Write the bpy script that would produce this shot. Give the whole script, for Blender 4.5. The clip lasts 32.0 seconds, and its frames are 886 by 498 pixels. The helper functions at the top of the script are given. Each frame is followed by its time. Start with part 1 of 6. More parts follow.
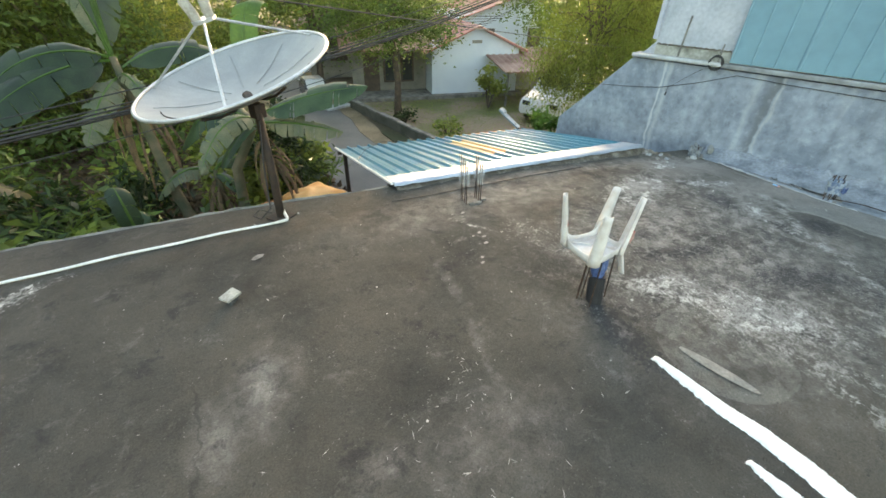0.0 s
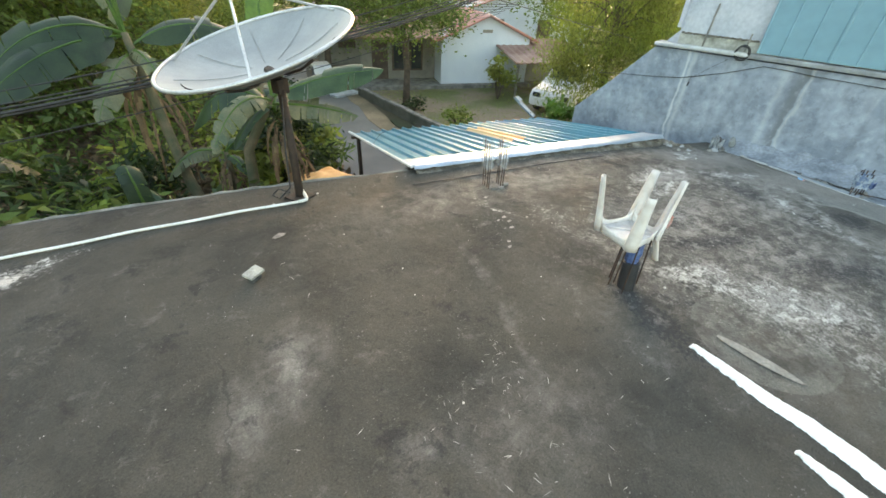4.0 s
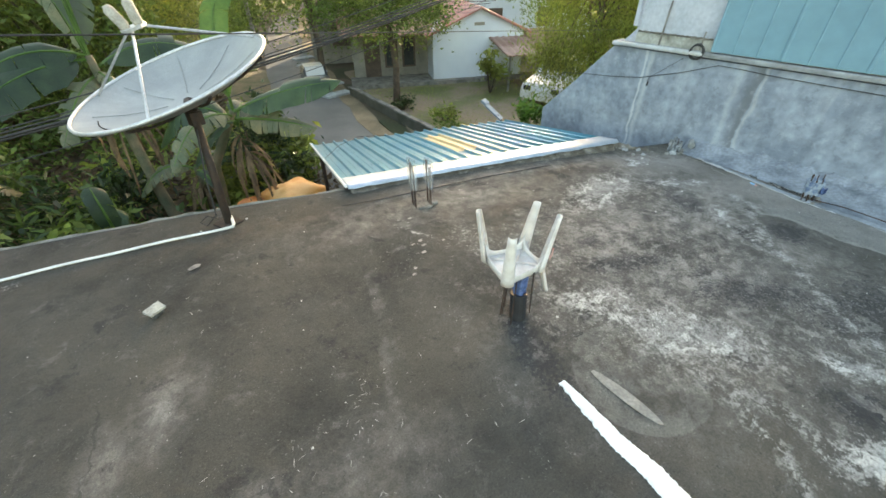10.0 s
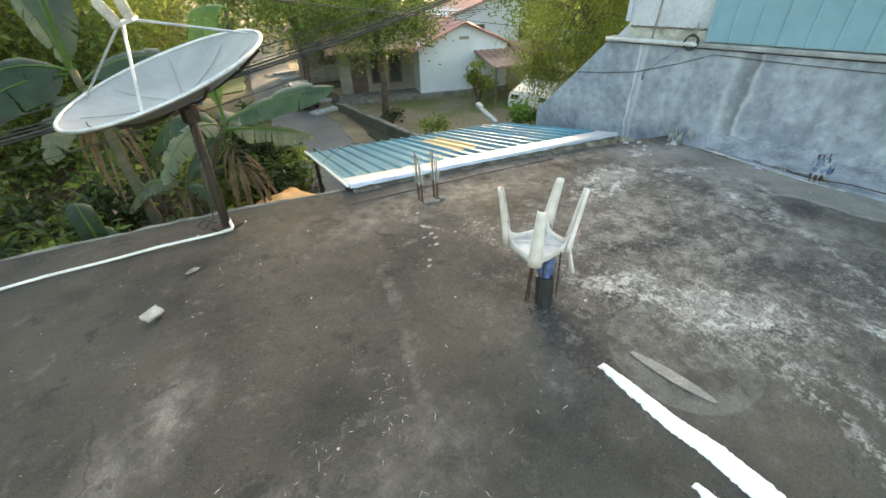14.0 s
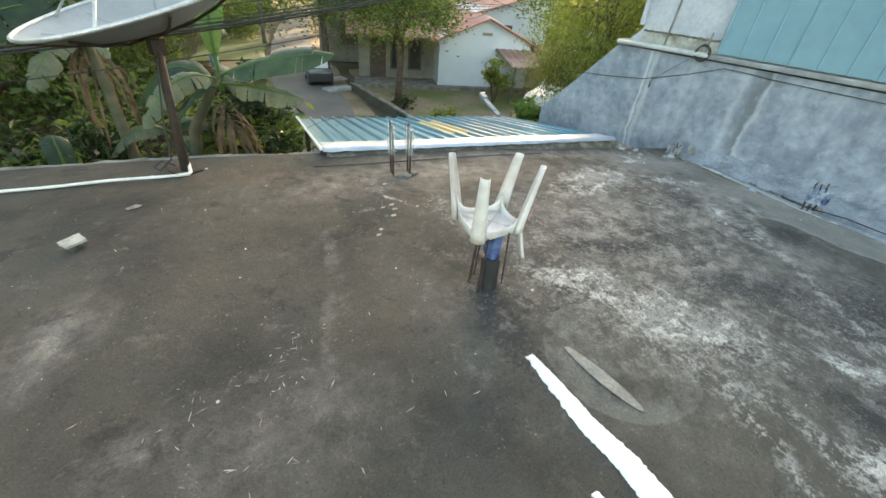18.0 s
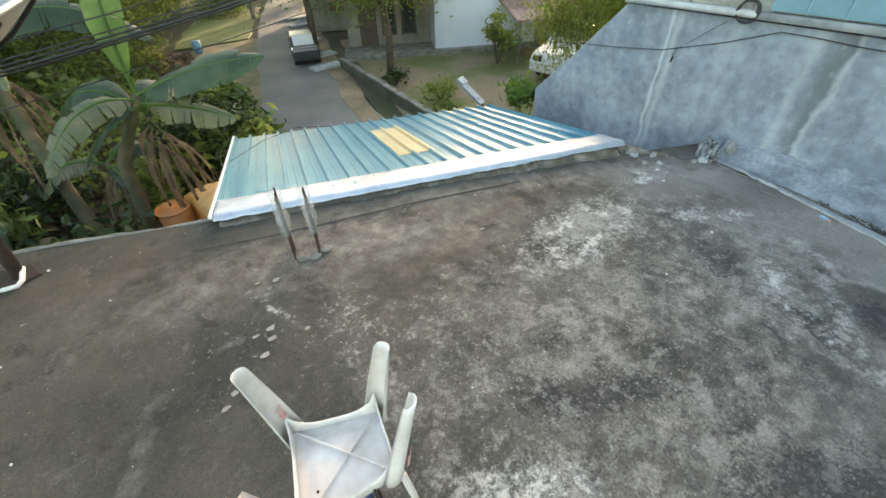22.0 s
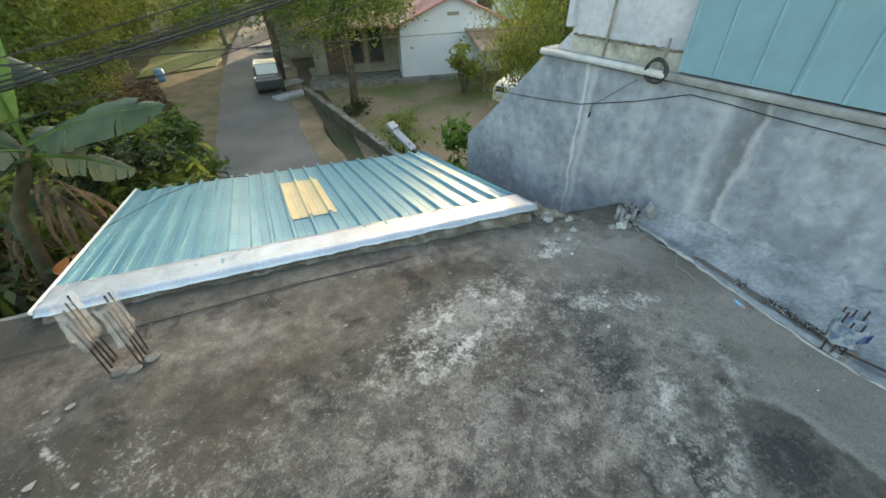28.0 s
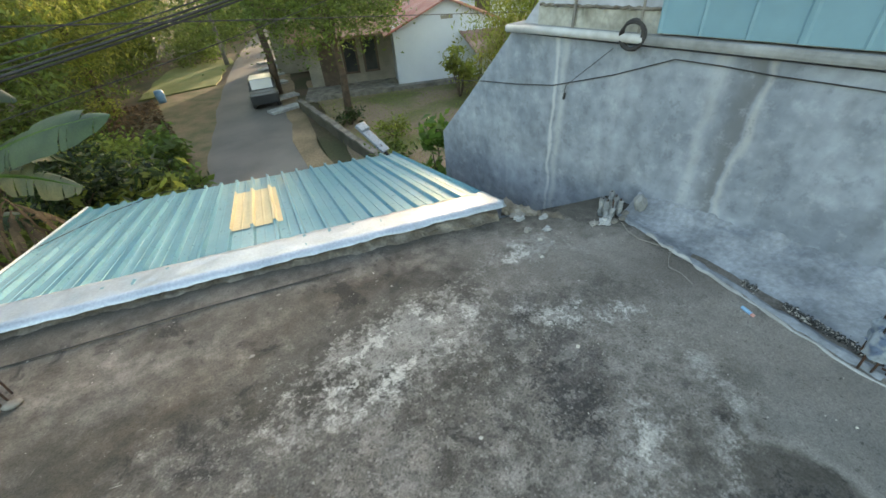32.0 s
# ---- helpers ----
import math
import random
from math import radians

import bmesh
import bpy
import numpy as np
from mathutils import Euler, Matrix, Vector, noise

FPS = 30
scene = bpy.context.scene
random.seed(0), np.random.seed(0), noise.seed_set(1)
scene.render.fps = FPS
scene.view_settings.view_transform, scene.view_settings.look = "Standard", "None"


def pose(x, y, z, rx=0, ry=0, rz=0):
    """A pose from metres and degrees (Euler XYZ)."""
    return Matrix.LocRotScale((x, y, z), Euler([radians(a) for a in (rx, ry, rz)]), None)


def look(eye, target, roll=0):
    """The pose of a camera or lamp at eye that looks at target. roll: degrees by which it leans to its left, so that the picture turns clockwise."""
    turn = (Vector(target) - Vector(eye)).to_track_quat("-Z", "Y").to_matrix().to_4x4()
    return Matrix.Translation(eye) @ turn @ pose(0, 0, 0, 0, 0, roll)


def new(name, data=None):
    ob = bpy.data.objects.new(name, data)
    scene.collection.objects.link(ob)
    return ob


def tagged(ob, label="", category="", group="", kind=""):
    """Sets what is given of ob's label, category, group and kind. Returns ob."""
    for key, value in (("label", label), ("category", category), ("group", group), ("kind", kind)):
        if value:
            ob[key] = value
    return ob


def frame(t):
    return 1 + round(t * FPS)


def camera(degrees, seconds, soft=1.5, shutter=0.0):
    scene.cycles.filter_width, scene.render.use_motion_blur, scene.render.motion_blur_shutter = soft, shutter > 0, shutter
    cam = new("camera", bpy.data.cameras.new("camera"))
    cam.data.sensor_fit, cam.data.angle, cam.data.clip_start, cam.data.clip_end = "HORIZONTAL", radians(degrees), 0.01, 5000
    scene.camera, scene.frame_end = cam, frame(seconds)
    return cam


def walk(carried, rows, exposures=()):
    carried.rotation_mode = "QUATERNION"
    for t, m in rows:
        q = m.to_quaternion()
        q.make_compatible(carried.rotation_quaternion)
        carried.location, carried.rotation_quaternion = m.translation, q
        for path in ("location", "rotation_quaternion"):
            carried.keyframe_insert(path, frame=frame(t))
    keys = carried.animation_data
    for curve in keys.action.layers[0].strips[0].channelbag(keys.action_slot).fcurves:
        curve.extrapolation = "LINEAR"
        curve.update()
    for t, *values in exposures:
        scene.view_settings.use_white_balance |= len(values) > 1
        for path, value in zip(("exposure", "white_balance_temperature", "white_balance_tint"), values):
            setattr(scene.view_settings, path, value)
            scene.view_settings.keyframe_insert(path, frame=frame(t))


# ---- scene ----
cam = camera(96.0, 32.0, 1.6)
PATH = [
    (0, (0.132, 0.237, 1.958), (1.231, 1.481, 0.842), 1.2),
    (0.5, (0.029, 0.289, 1.895), (1.105, 1.52, 0.743), 0.2),
    (1, (-0.035, 0.358, 1.797), (1.033, 1.613, 0.664), -0.0),
    (1.5, (-0.038, 0.405, 1.729), (1.031, 1.694, 0.636), -0.4),
    (2, (-0.018, 0.424, 1.698), (1.046, 1.698, 0.581), 1.4),
    (2.5, (-0.014, 0.431, 1.693), (1.078, 1.703, 0.603), 2.0),
    (4.5, (-0.015, 0.37, 1.915), (1.07, 1.577, 0.745), 2.9),
    (5, (-0.069, 0.461, 1.99), (0.965, 1.675, 0.783), 0.5),
    (5.5, (-0.023, 0.508, 2.052), (0.974, 1.82, 0.918), -5.2),
    (6, (0.201, 0.428, 2.023), (1.22, 1.717, 0.882), -2.8),
    (6.5, (0.457, 0.284, 2.013), (1.454, 1.592, 0.875), -2.5),
    (7, (0.783, 0.107, 2.05), (1.814, 1.394, 0.919), 1.9),
    (7.5, (1.0, -0.049, 2.098), (2.053, 1.225, 0.972), 4.8),
    (8, (1.071, -0.13, 2.169), (2.084, 1.147, 1.01), 2.7),
    (8.5, (1.056, -0.17, 2.204), (2.083, 1.03, 0.978), 3.3),
    (9, (0.999, -0.111, 2.214), (2.003, 1.185, 1.069), 0.7),
    (9.5, (0.904, -0.088, 2.164), (1.91, 1.181, 0.99), 1.2),
    (10, (0.776, -0.063, 2.109), (1.779, 1.199, 0.924), -0.5),
    (10.5, (0.676, -0.044, 2.034), (1.677, 1.244, 0.878), -1.1),
    (11, (0.61, -0.056, 1.99), (1.604, 1.203, 0.795), 1.1),
    (11.5, (0.557, -0.035, 1.997), (1.533, 1.229, 0.794), -0.8),
    (12, (0.538, -0.022, 2.015), (1.537, 1.236, 0.824), -0.7),
    (12.5, (0.525, 0.012, 2.0), (1.522, 1.262, 0.799), -0.6),
    (13, (0.515, 0.048, 1.986), (1.506, 1.302, 0.784), -1.9),
    (13.5, (0.553, 0.086, 1.933), (1.606, 1.347, 0.792), -3.7),
    (15.5, (0.802, -0.04, 1.639), (1.873, 1.264, 0.566), 4.6),
    (16, (0.697, -0.051, 1.628), (1.68, 1.28, 0.505), 1.8),
    (16.5, (0.632, -0.083, 1.638), (1.693, 1.132, 0.456), 1.3),
    (17, (0.554, -0.068, 1.641), (1.54, 1.228, 0.479), -3.8),
    (17.5, (0.651, -0.041, 1.625), (1.587, 1.315, 0.492), -8.0),
    (18, (0.95, -0.133, 1.608), (2.01, 1.14, 0.487), 5.5),
    (18.5, (1.122, -0.193, 1.68), (2.146, 1.11, 0.56), -0.3),
    (19, (1.263, -0.243, 1.741), (2.276, 1.059, 0.609), 2.6),
    (19.5, (1.349, -0.257, 1.83), (2.251, 0.96, 0.525), 1.3),
    (20, (1.508, -0.159, 1.919), (2.495, 1.218, 0.856), -0.3),
    (20.5, (1.578, -0.124, 1.905), (2.444, 1.069, 0.555), -0.7),
    (21, (1.691, 0.014, 1.923), (2.561, 1.226, 0.592), -2.2),
    (21.5, (1.997, 0.293, 1.85), (2.873, 1.563, 0.576), -2.1),
    (22, (2.417, 0.62, 1.8), (3.286, 1.878, 0.512), -1.8),
    (22.5, (2.794, 1.023, 1.595), (3.537, 2.485, 0.45), -20.1),
    (23, (3.36, 0.95, 1.543), (4.402, 2.38, 0.611), 2.8),
    (23.5, (3.68, 0.854, 1.482), (4.633, 2.254, 0.418), -1.0),
    (24, (3.88, 0.697, 1.504), (4.91, 2.014, 0.407), 1.5),
    (24.5, (3.934, 0.585, 1.577), (4.87, 1.918, 0.416), -2.4),
    (26.5, (3.632, 0.426, 1.961), (4.53, 1.698, 0.706), -1.9),
    (27, (3.498, 0.486, 1.985), (4.395, 1.77, 0.742), -2.8),
    (27.5, (3.45, 0.562, 2.0), (4.331, 1.849, 0.748), -3.4),
    (28, (3.459, 0.625, 1.94), (4.4, 1.896, 0.715), -1.2),
    (28.5, (3.474, 0.659, 1.852), (4.386, 1.939, 0.614), -2.9),
    (29, (3.579, 0.717, 1.76), (4.471, 2.017, 0.528), -4.2),
    (29.5, (3.747, 0.757, 1.691), (4.672, 2.067, 0.497), -3.7),
    (30, (3.96, 0.769, 1.63), (4.902, 2.098, 0.469), -1.6),
    (30.5, (4.092, 0.757, 1.602), (4.995, 2.111, 0.438), -5.6),
    (31, (4.236, 0.694, 1.596), (5.251, 1.993, 0.463), 3.9),
    (31.5, (4.187, 0.673, 1.602), (5.119, 2.014, 0.447), -0.8),
    (32, (4.058, 0.639, 1.622), (4.951, 1.978, 0.435), -5.3),
]
walk(cam, [(t, look(eye, target, roll)) for t, eye, target, roll in PATH], [(0.0, 3.36, 7800, 12), (3.0, 3.42, 7800, 12), (5.0, 3.47, 7800, 12), (9.5, 3.44, 7800, 12), (11.0, 3.34, 7800, 12), (13.5, 3.37, 7800, 12), (15.5, 3.26, 7800, 12), (17.0, 3.25, 7800, 12), (18.0, 3.37, 7800, 12), (20.0, 3.44, 7800, 12), (21.5, 3.43, 7800, 12), (23.5, 3.17, 7800, 12), (27.0, 3.18, 7800, 12), (32.0, 3.18, 7800, 12)])

# ---- world, sun, exposure ----
SUN_AZ, SUN_EL = 50.0, 6.0      # degrees: from +y towards +x, above the horizon
world = bpy.data.worlds.new("world")
scene.world = world
world.use_nodes = True
wn = world.node_tree.nodes
sky = wn.new("ShaderNodeTexSky")
sky.sky_type, sky.sun_disc = "NISHITA", False
sky.sun_elevation, sky.sun_rotation = radians(SUN_EL), radians(SUN_AZ)
sky.air_density, sky.dust_density, sky.ozone_density = 1.0, 2.5, 1.0
world.node_tree.links.new(sky.outputs[0], wn["Background"].inputs[0])
wn["Background"].inputs[1].default_value = 0.15
sun_data = bpy.data.lights.new("sun", "SUN")
sun_data.energy, sun_data.angle, sun_data.color = 4.0, radians(2.0), (1.0, 0.83, 0.62)
sun = new("sun", sun_data)
_e, _a = radians(SUN_EL), radians(SUN_AZ)
sun.matrix_basis = look((0, 0, 0), (-math.sin(_a) * math.cos(_e), -math.cos(_a) * math.cos(_e), -math.sin(_e)))

# ---- materials ----
def material(name, base, second=None, rough=0.85, metal=0.0, scale=3.0, fine=60.0, mix=0.5, bump=0.3, bump_scale=40.0,
             low=0.35, high=0.65, trans=0.0, alpha=1.0, island=0.0, obrand=0.0, spec=0.5, coat=0.0):
    """Two colours mixed by noise at two scales, with fine relief; optional variation from piece to piece."""
    m = bpy.data.materials.new(name)
    m.use_nodes = True
    nt = m.node_tree
    n, l = nt.nodes, nt.links
    b = n["Principled BSDF"]
    second = second or tuple(c * 0.75 for c in base)
    co = n.new("ShaderNodeTexCoord")
    a = n.new("ShaderNodeTexNoise"); a.inputs["Scale"].default_value = scale; a.inputs["Detail"].default_value = 7
    f = n.new("ShaderNodeTexNoise"); f.inputs["Scale"].default_value = fine; f.inputs["Detail"].default_value = 4
    l.new(co.outputs["Object"], a.inputs["Vector"]); l.new(co.outputs["Object"], f.inputs["Vector"])
    r = n.new("ShaderNodeMapRange"); r.inputs[1].default_value, r.inputs[2].default_value = low, high
    l.new(a.outputs[0], r.inputs[0])
    c = n.new("ShaderNodeMixRGB"); c.inputs[1].default_value = (*base, 1); c.inputs[2].default_value = (*second, 1)
    l.new(r.outputs[0], c.inputs[0])
    g = n.new("ShaderNodeMixRGB"); g.blend_type = "OVERLAY"; g.inputs[0].default_value = mix
    l.new(c.outputs[0], g.inputs[1]); l.new(f.outputs[0], g.inputs[2])
    out = g.outputs[0]
    if island or obrand:
        h = n.new("ShaderNodeHueSaturation")
        src = n.new("ShaderNodeNewGeometry").outputs["Random Per Island"] if island else n.new("ShaderNodeObjectInfo").outputs["Random"]
        k = n.new("ShaderNodeMapRange"); k.inputs[3].default_value, k.inputs[4].default_value = 1 - (island or obrand), 1 + (island or obrand)
        l.new(src, k.inputs[0]); l.new(k.outputs[0], h.inputs["Value"]); l.new(out, h.inputs["Color"])
        out = h.outputs[0]
    l.new(out, b.inputs["Base Color"])
    rr = n.new("ShaderNodeMapRange"); rr.inputs[3].default_value, rr.inputs[4].default_value = max(0.02, rough - 0.12), min(1, rough + 0.12)
    l.new(f.outputs[0], rr.inputs[0]); l.new(rr.outputs[0], b.inputs["Roughness"])
    b.inputs["Metallic"].default_value = metal
    b.inputs["Specular IOR Level"].default_value = spec
    b.inputs["Coat Weight"].default_value = coat
    if bump:
        t = n.new("ShaderNodeTexNoise"); t.inputs["Scale"].default_value = bump_scale; t.inputs["Detail"].default_value = 6
        l.new(co.outputs["Object"], t.inputs["Vector"])
        p = n.new("ShaderNodeBump"); p.inputs["Strength"].default_value = bump; p.inputs["Distance"].default_value = 0.01
        l.new(t.outputs[0], p.inputs["Height"]); l.new(p.outputs[0], b.inputs["Normal"])
    if trans:
        tr = n.new("ShaderNodeBsdfTranslucent"); l.new(out, tr.inputs["Color"])
        ms = n.new("ShaderNodeMixShader"); ms.inputs[0].default_value = trans
        l.new(b.outputs[0], ms.inputs[1]); l.new(tr.outputs[0], ms.inputs[2]); l.new(ms.outputs[0], n["Material Output"].inputs[0])
    if alpha < 1:
        b.inputs["Alpha"].default_value = alpha
    return m


def floor_material():
    """Weathered roof slab: dark algae film, worn pale cement where it has washed away, fine grit."""
    m = bpy.data.materials.new("weathered_slab")
    m.use_nodes = True
    nt = m.node_tree; n, l = nt.nodes, nt.links
    b = n["Principled BSDF"]
    co = n.new("ShaderNodeTexCoord")
    def noise_(scale, detail=8, rough=0.6, dist=0.0):
        t = n.new("ShaderNodeTexNoise")
        t.inputs["Scale"].default_value, t.inputs["Detail"].default_value = scale, detail
        t.inputs["Roughness"].default_value, t.inputs["Distortion"].default_value = rough, dist
        l.new(co.outputs["Object"], t.inputs["Vector"])
        return t.outputs[0]
    def rng(src, a, z, lo=0.0, hi=1.0):
        r = n.new("ShaderNodeMapRange")
        for i, v in enumerate((a, z, lo, hi)):
            r.inputs[i + 1].default_value = v
        l.new(src, r.inputs[0]); return r.outputs[0]
    def mth(op, a, c):
        q = n.new("ShaderNodeMath"); q.operation = op
        for i, v in enumerate((a, c)):
            if isinstance(v, (int, float)): q.inputs[i].default_value = v
            else: l.new(v, q.inputs[i])
        return q.outputs[0]
    def mixc(fac, a, c):
        q = n.new("ShaderNodeMixRGB")
        l.new(fac, q.inputs[0])
        for i, v in ((1, a), (2, c)):
            if isinstance(v, tuple): q.inputs[i].default_value = (*v, 1)
            else: l.new(v, q.inputs[i])
        return q.outputs[0]
    # worn areas, with their own outline on the slab: (x, y, half length, half width, turn in degrees, strength)
    sep = n.new("ShaderNodeSeparateXYZ"); l.new(co.outputs["Object"], sep.inputs[0])
    def blob(x, y, rx, ry, turn, strength):
        c, s = math.cos(radians(turn)), math.sin(radians(turn))
        dx, dy = mth("SUBTRACT", sep.outputs[0], x), mth("SUBTRACT", sep.outputs[1], y)
        u = mth("DIVIDE", mth("ADD", mth("MULTIPLY", dx, c), mth("MULTIPLY", dy, s)), rx)
        v = mth("DIVIDE", mth("SUBTRACT", mth("MULTIPLY", dy, c), mth("MULTIPLY", dx, s)), ry)
        d = mth("SQRT", mth("ADD", mth("MULTIPLY", u, u), mth("MULTIPLY", v, v)), 0.0)
        return rng(d, 1.7, 0.2, 0.0, strength)
    def field(rows):
        out = None
        for w in rows:
            k = blob(*w); out = k if out is None else mth("MAXIMUM", out, k)
        return out
    jit = n.new("ShaderNodeTexNoise"); jit.inputs["Scale"].default_value, jit.inputs["Detail"].default_value = 9.0, 7
    jit.inputs["Roughness"].default_value = 0.65
    l.new(co.outputs["Object"], jit.inputs["Vector"])
    def vec(op, a, c):
        q = n.new("ShaderNodeVectorMath"); q.operation = op
        for i, v in enumerate((a, c)):
            if isinstance(v, tuple): q.inputs[i].default_value = v
            elif v is not None: l.new(v, q.inputs[i])
        return q
    flat = vec("MULTIPLY", co.outputs["Object"], (1, 1, 0)).outputs[0]
    ragged = vec("ADD", flat, vec("MULTIPLY", vec("SUBTRACT", jit.outputs["Color"], (0.5, 0.5, 0.5)).outputs[0], (0.16, 0.16, 0)).outputs[0]).outputs[0]
    def band(line, width, inner=0.35):
        """How near a place is to a ragged line drawn over the slab: 1 on it, 0 past its width."""
        near = None
        for a, z in zip(line, line[1:]):
            d = Vector((z[0] - a[0], z[1] - a[1], 0)); k = d / d.length_squared
            p = vec("SUBTRACT", ragged, (a[0], a[1], 0.0)).outputs[0]
            t = vec("DOT_PRODUCT", p, (k.x, k.y, 0.0)).outputs["Value"]
            c = n.new("ShaderNodeClamp"); l.new(t, c.inputs[0])
            s = n.new("ShaderNodeVectorMath"); s.operation = "SCALE"; s.inputs[0].default_value = d; l.new(c.outputs[0], s.inputs["Scale"])
            e = vec("LENGTH", vec("SUBTRACT", p, s.outputs[0]).outputs[0], None).outputs["Value"]
            near = e if near is None else mth("MINIMUM", near, e)
        return rng(near, width, width * inner)
    worn_field = field([(4.55, 1.93, 0.62, 0.27, 2, 1.0), (5.5, 1.5, 0.5, 0.14, -30, 0.75), (5.05, 0.85, 0.3, 0.12, 30, 0.75), (4.9, 0.6, 0.35, 0.2, 20, 0.5),
            (3.0, 0.85, 0.3, 0.2, -50, 0.9), (3.2, 0.35, 0.5, 0.22, -62, 0.95), (3.73, -0.46, 0.22, 0.09, -60, 1.0), (3.15, -0.7, 0.35, 0.12, -30, 0.9),
            (2.95, 2.0, 0.7, 0.4, -18, 0.4), (5.75, 2.1, 0.4, 0.18, -10, 0.7), (-1.0, 4.12, 0.42, 0.13, 8, 1.0), (2.48, 2.5, 0.26, 0.05, -70, 0.55)])
    soft_field = field([(4.2, 0.9, 1.5, 1.2, 0, 1.0), (3.3, 0.5, 0.7, 0.5, -60, 1.0), (0.34, 2.0, 0.26, 0.15, 60, 0.9), (0.02, 1.82, 0.2, 0.1, 80, 0.6), (0.6, 1.15, 0.12, 0.08, 0, 0.8), (1.0, 0.9, 0.5, 0.25, 0, 0.4), (3.1, 2.75, 1.2, 0.3, -16, 0.9), (4.4, 2.8, 1.2, 0.16, -17, 0.7), (5.95, 1.2, 0.5, 1.0, 5, 1.0), (5.95, 0.4, 0.35, 0.7, 5, 0.9), (5.9, 1.9, 0.6, 0.4, 0, 0.8)])
    big, mid, small = noise_(1.7, 7, 0.62, 0.3), noise_(7.5, 8, 0.68, 0.2), noise_(34, 6, 0.75)
    lumps = mth("ADD", mth("MULTIPLY", mth("SUBTRACT", big, 0.5), 0.9), mth("ADD", mth("MULTIPLY", mth("SUBTRACT", mid, 0.5), 1.5), mth("MULTIPLY", mth("SUBTRACT", small, 0.5), 3.0)))
    worn = rng(mth("ADD", worn_field, lumps), 0.50, 0.85)
    soft = mth("MULTIPLY", soft_field, rng(mth("ADD", mth("MULTIPLY", big, 0.6), mth("MULTIPLY", mid, 0.4)), 0.36, 0.60))
    dark = mixc(rng(noise_(1.1, 9, 0.68, 0.3), 0.36, 0.66), (0.031, 0.0315, 0.029), (0.079, 0.0755, 0.065))
    brown = mixc(rng(noise_(0.6, 6, 0.6), 0.46, 0.66), dark, (0.080, 0.0745, 0.062))
    rust = field([(4.5, 2.52, 0.75, 0.13, 5, 1.0), (3.65, 2.35, 0.5, 0.16, 22, 1.0), (3.2, 2.05, 0.35, 0.16, 20, 0.8), (5.0, 2.55, 0.5, 0.12, -17, 0.8), (1.3, 3.6, 0.9, 0.2, -17, 0.6)])
    brown = mixc(mth("MULTIPLY", rust, rng(mid, 0.3, 0.6, 0, 0.9)), brown, (0.098, 0.078, 0.058))
    grey = mixc(soft, brown, mixc(rng(mid, 0.3, 0.7), (0.140, 0.128, 0.117), (0.355, 0.328, 0.303)))
    streak = mixc(rng(noise_(4.5, 9, 0.75, 0.5), 0.57, 0.70, 0, 0.45), grey, (0.19, 0.183, 0.17))
    moss = mixc(rng(noise_(2.6, 9, 0.75, 0.4), 0.56, 0.63, 0, 0.75), streak, (0.030, 0.029, 0.030))
    stain_field = field([(2.28, 0.90, 0.40, 0.15, 72, 1.0), (5.2, 1.3, 0.42, 0.19, 40, 1.0), (5.3, 1.75, 0.28, 0.11, 50, 0.85), (3.6, 1.0, 0.5, 0.12, -25, 0.9), (2.62, 0.72, 0.3, 0.1, -60, 0.6), (4.0, 0.2, 0.55, 0.2, -35, 0.8), (5.25, 0.35, 0.22, 0.2, 0, 0.95), (3.4, -0.55, 0.2, 0.12, -40, 0.9), (4.6, -0.5, 0.8, 0.4, -35, 0.8)])
    stained = rng(mth("ADD", stain_field, mth("MULTIPLY", lumps, 0.7)), 0.45, 0.72, 0, 0.85)
    moss = mixc(stained, moss, (0.034, 0.034, 0.037))
    ring = mth("SQRT", mth("ADD", mth("POWER", mth("SUBTRACT", sep.outputs[0], 2.62), 2.0), mth("POWER", mth("SUBTRACT", sep.outputs[1], 0.37), 2.0)), 0.0)
    ring = mth("ADD", ring, mth("MULTIPLY", mth("SUBTRACT", big, 0.5), 0.12))
    moss = mixc(mth("MULTIPLY", rng(ring, 0.392, 0.382, 0.0, 0.75), rng(mth("ADD", mid, mth("MULTIPLY", ring, 0.5)), 0.50, 0.72)), moss, (0.165, 0.16, 0.145))
    skim_x = mth("ADD", sep.outputs[0], mth("MULTIPLY", mth("SUBTRACT", mid, 0.5), 0.12))
    skim = mth("MULTIPLY", rng(skim_x, 5.53, 5.56), rng(mth("ADD", sep.outputs[1], mth("MULTIPLY", mth("SUBTRACT", mid, 0.5), 0.3)), 0.85, 0.60))
    moss = mixc(mth("MULTIPLY", skim, 0.8), moss, mixc(mid, (0.16, 0.155, 0.145), (0.29, 0.283, 0.27)))
    even = rng(mth("ADD", field([(6.2, 1.55, 0.35, 0.75, 12, 1.0), (6.0, 0.9, 0.28, 0.6, 8, 0.9), (5.7, 1.25, 0.5, 0.4, 0, 0.95), (5.75, 1.85, 0.5, 0.3, -10, 0.9), (5.55, 2.35, 0.5, 0.2, -17, 0.7)]), mth("MULTIPLY", mth("SUBTRACT", mid, 0.5), 1.1)), 0.25, 0.75, 0, 0.85)
    moss = mixc(even, moss, mixc(rng(big, 0.3, 0.7), (0.165, 0.150, 0.136), (0.285, 0.264, 0.244)))
    edge_line = band([(5.6, 0.78), (5.48, 0.65), (5.56, 0.49), (5.57, 0.32), (5.53, 0.17), (5.52, 0.0), (5.6, -0.6)], 0.035)
    moss = mixc(mth("MULTIPLY", edge_line, 0.7), moss, (0.27, 0.262, 0.245))
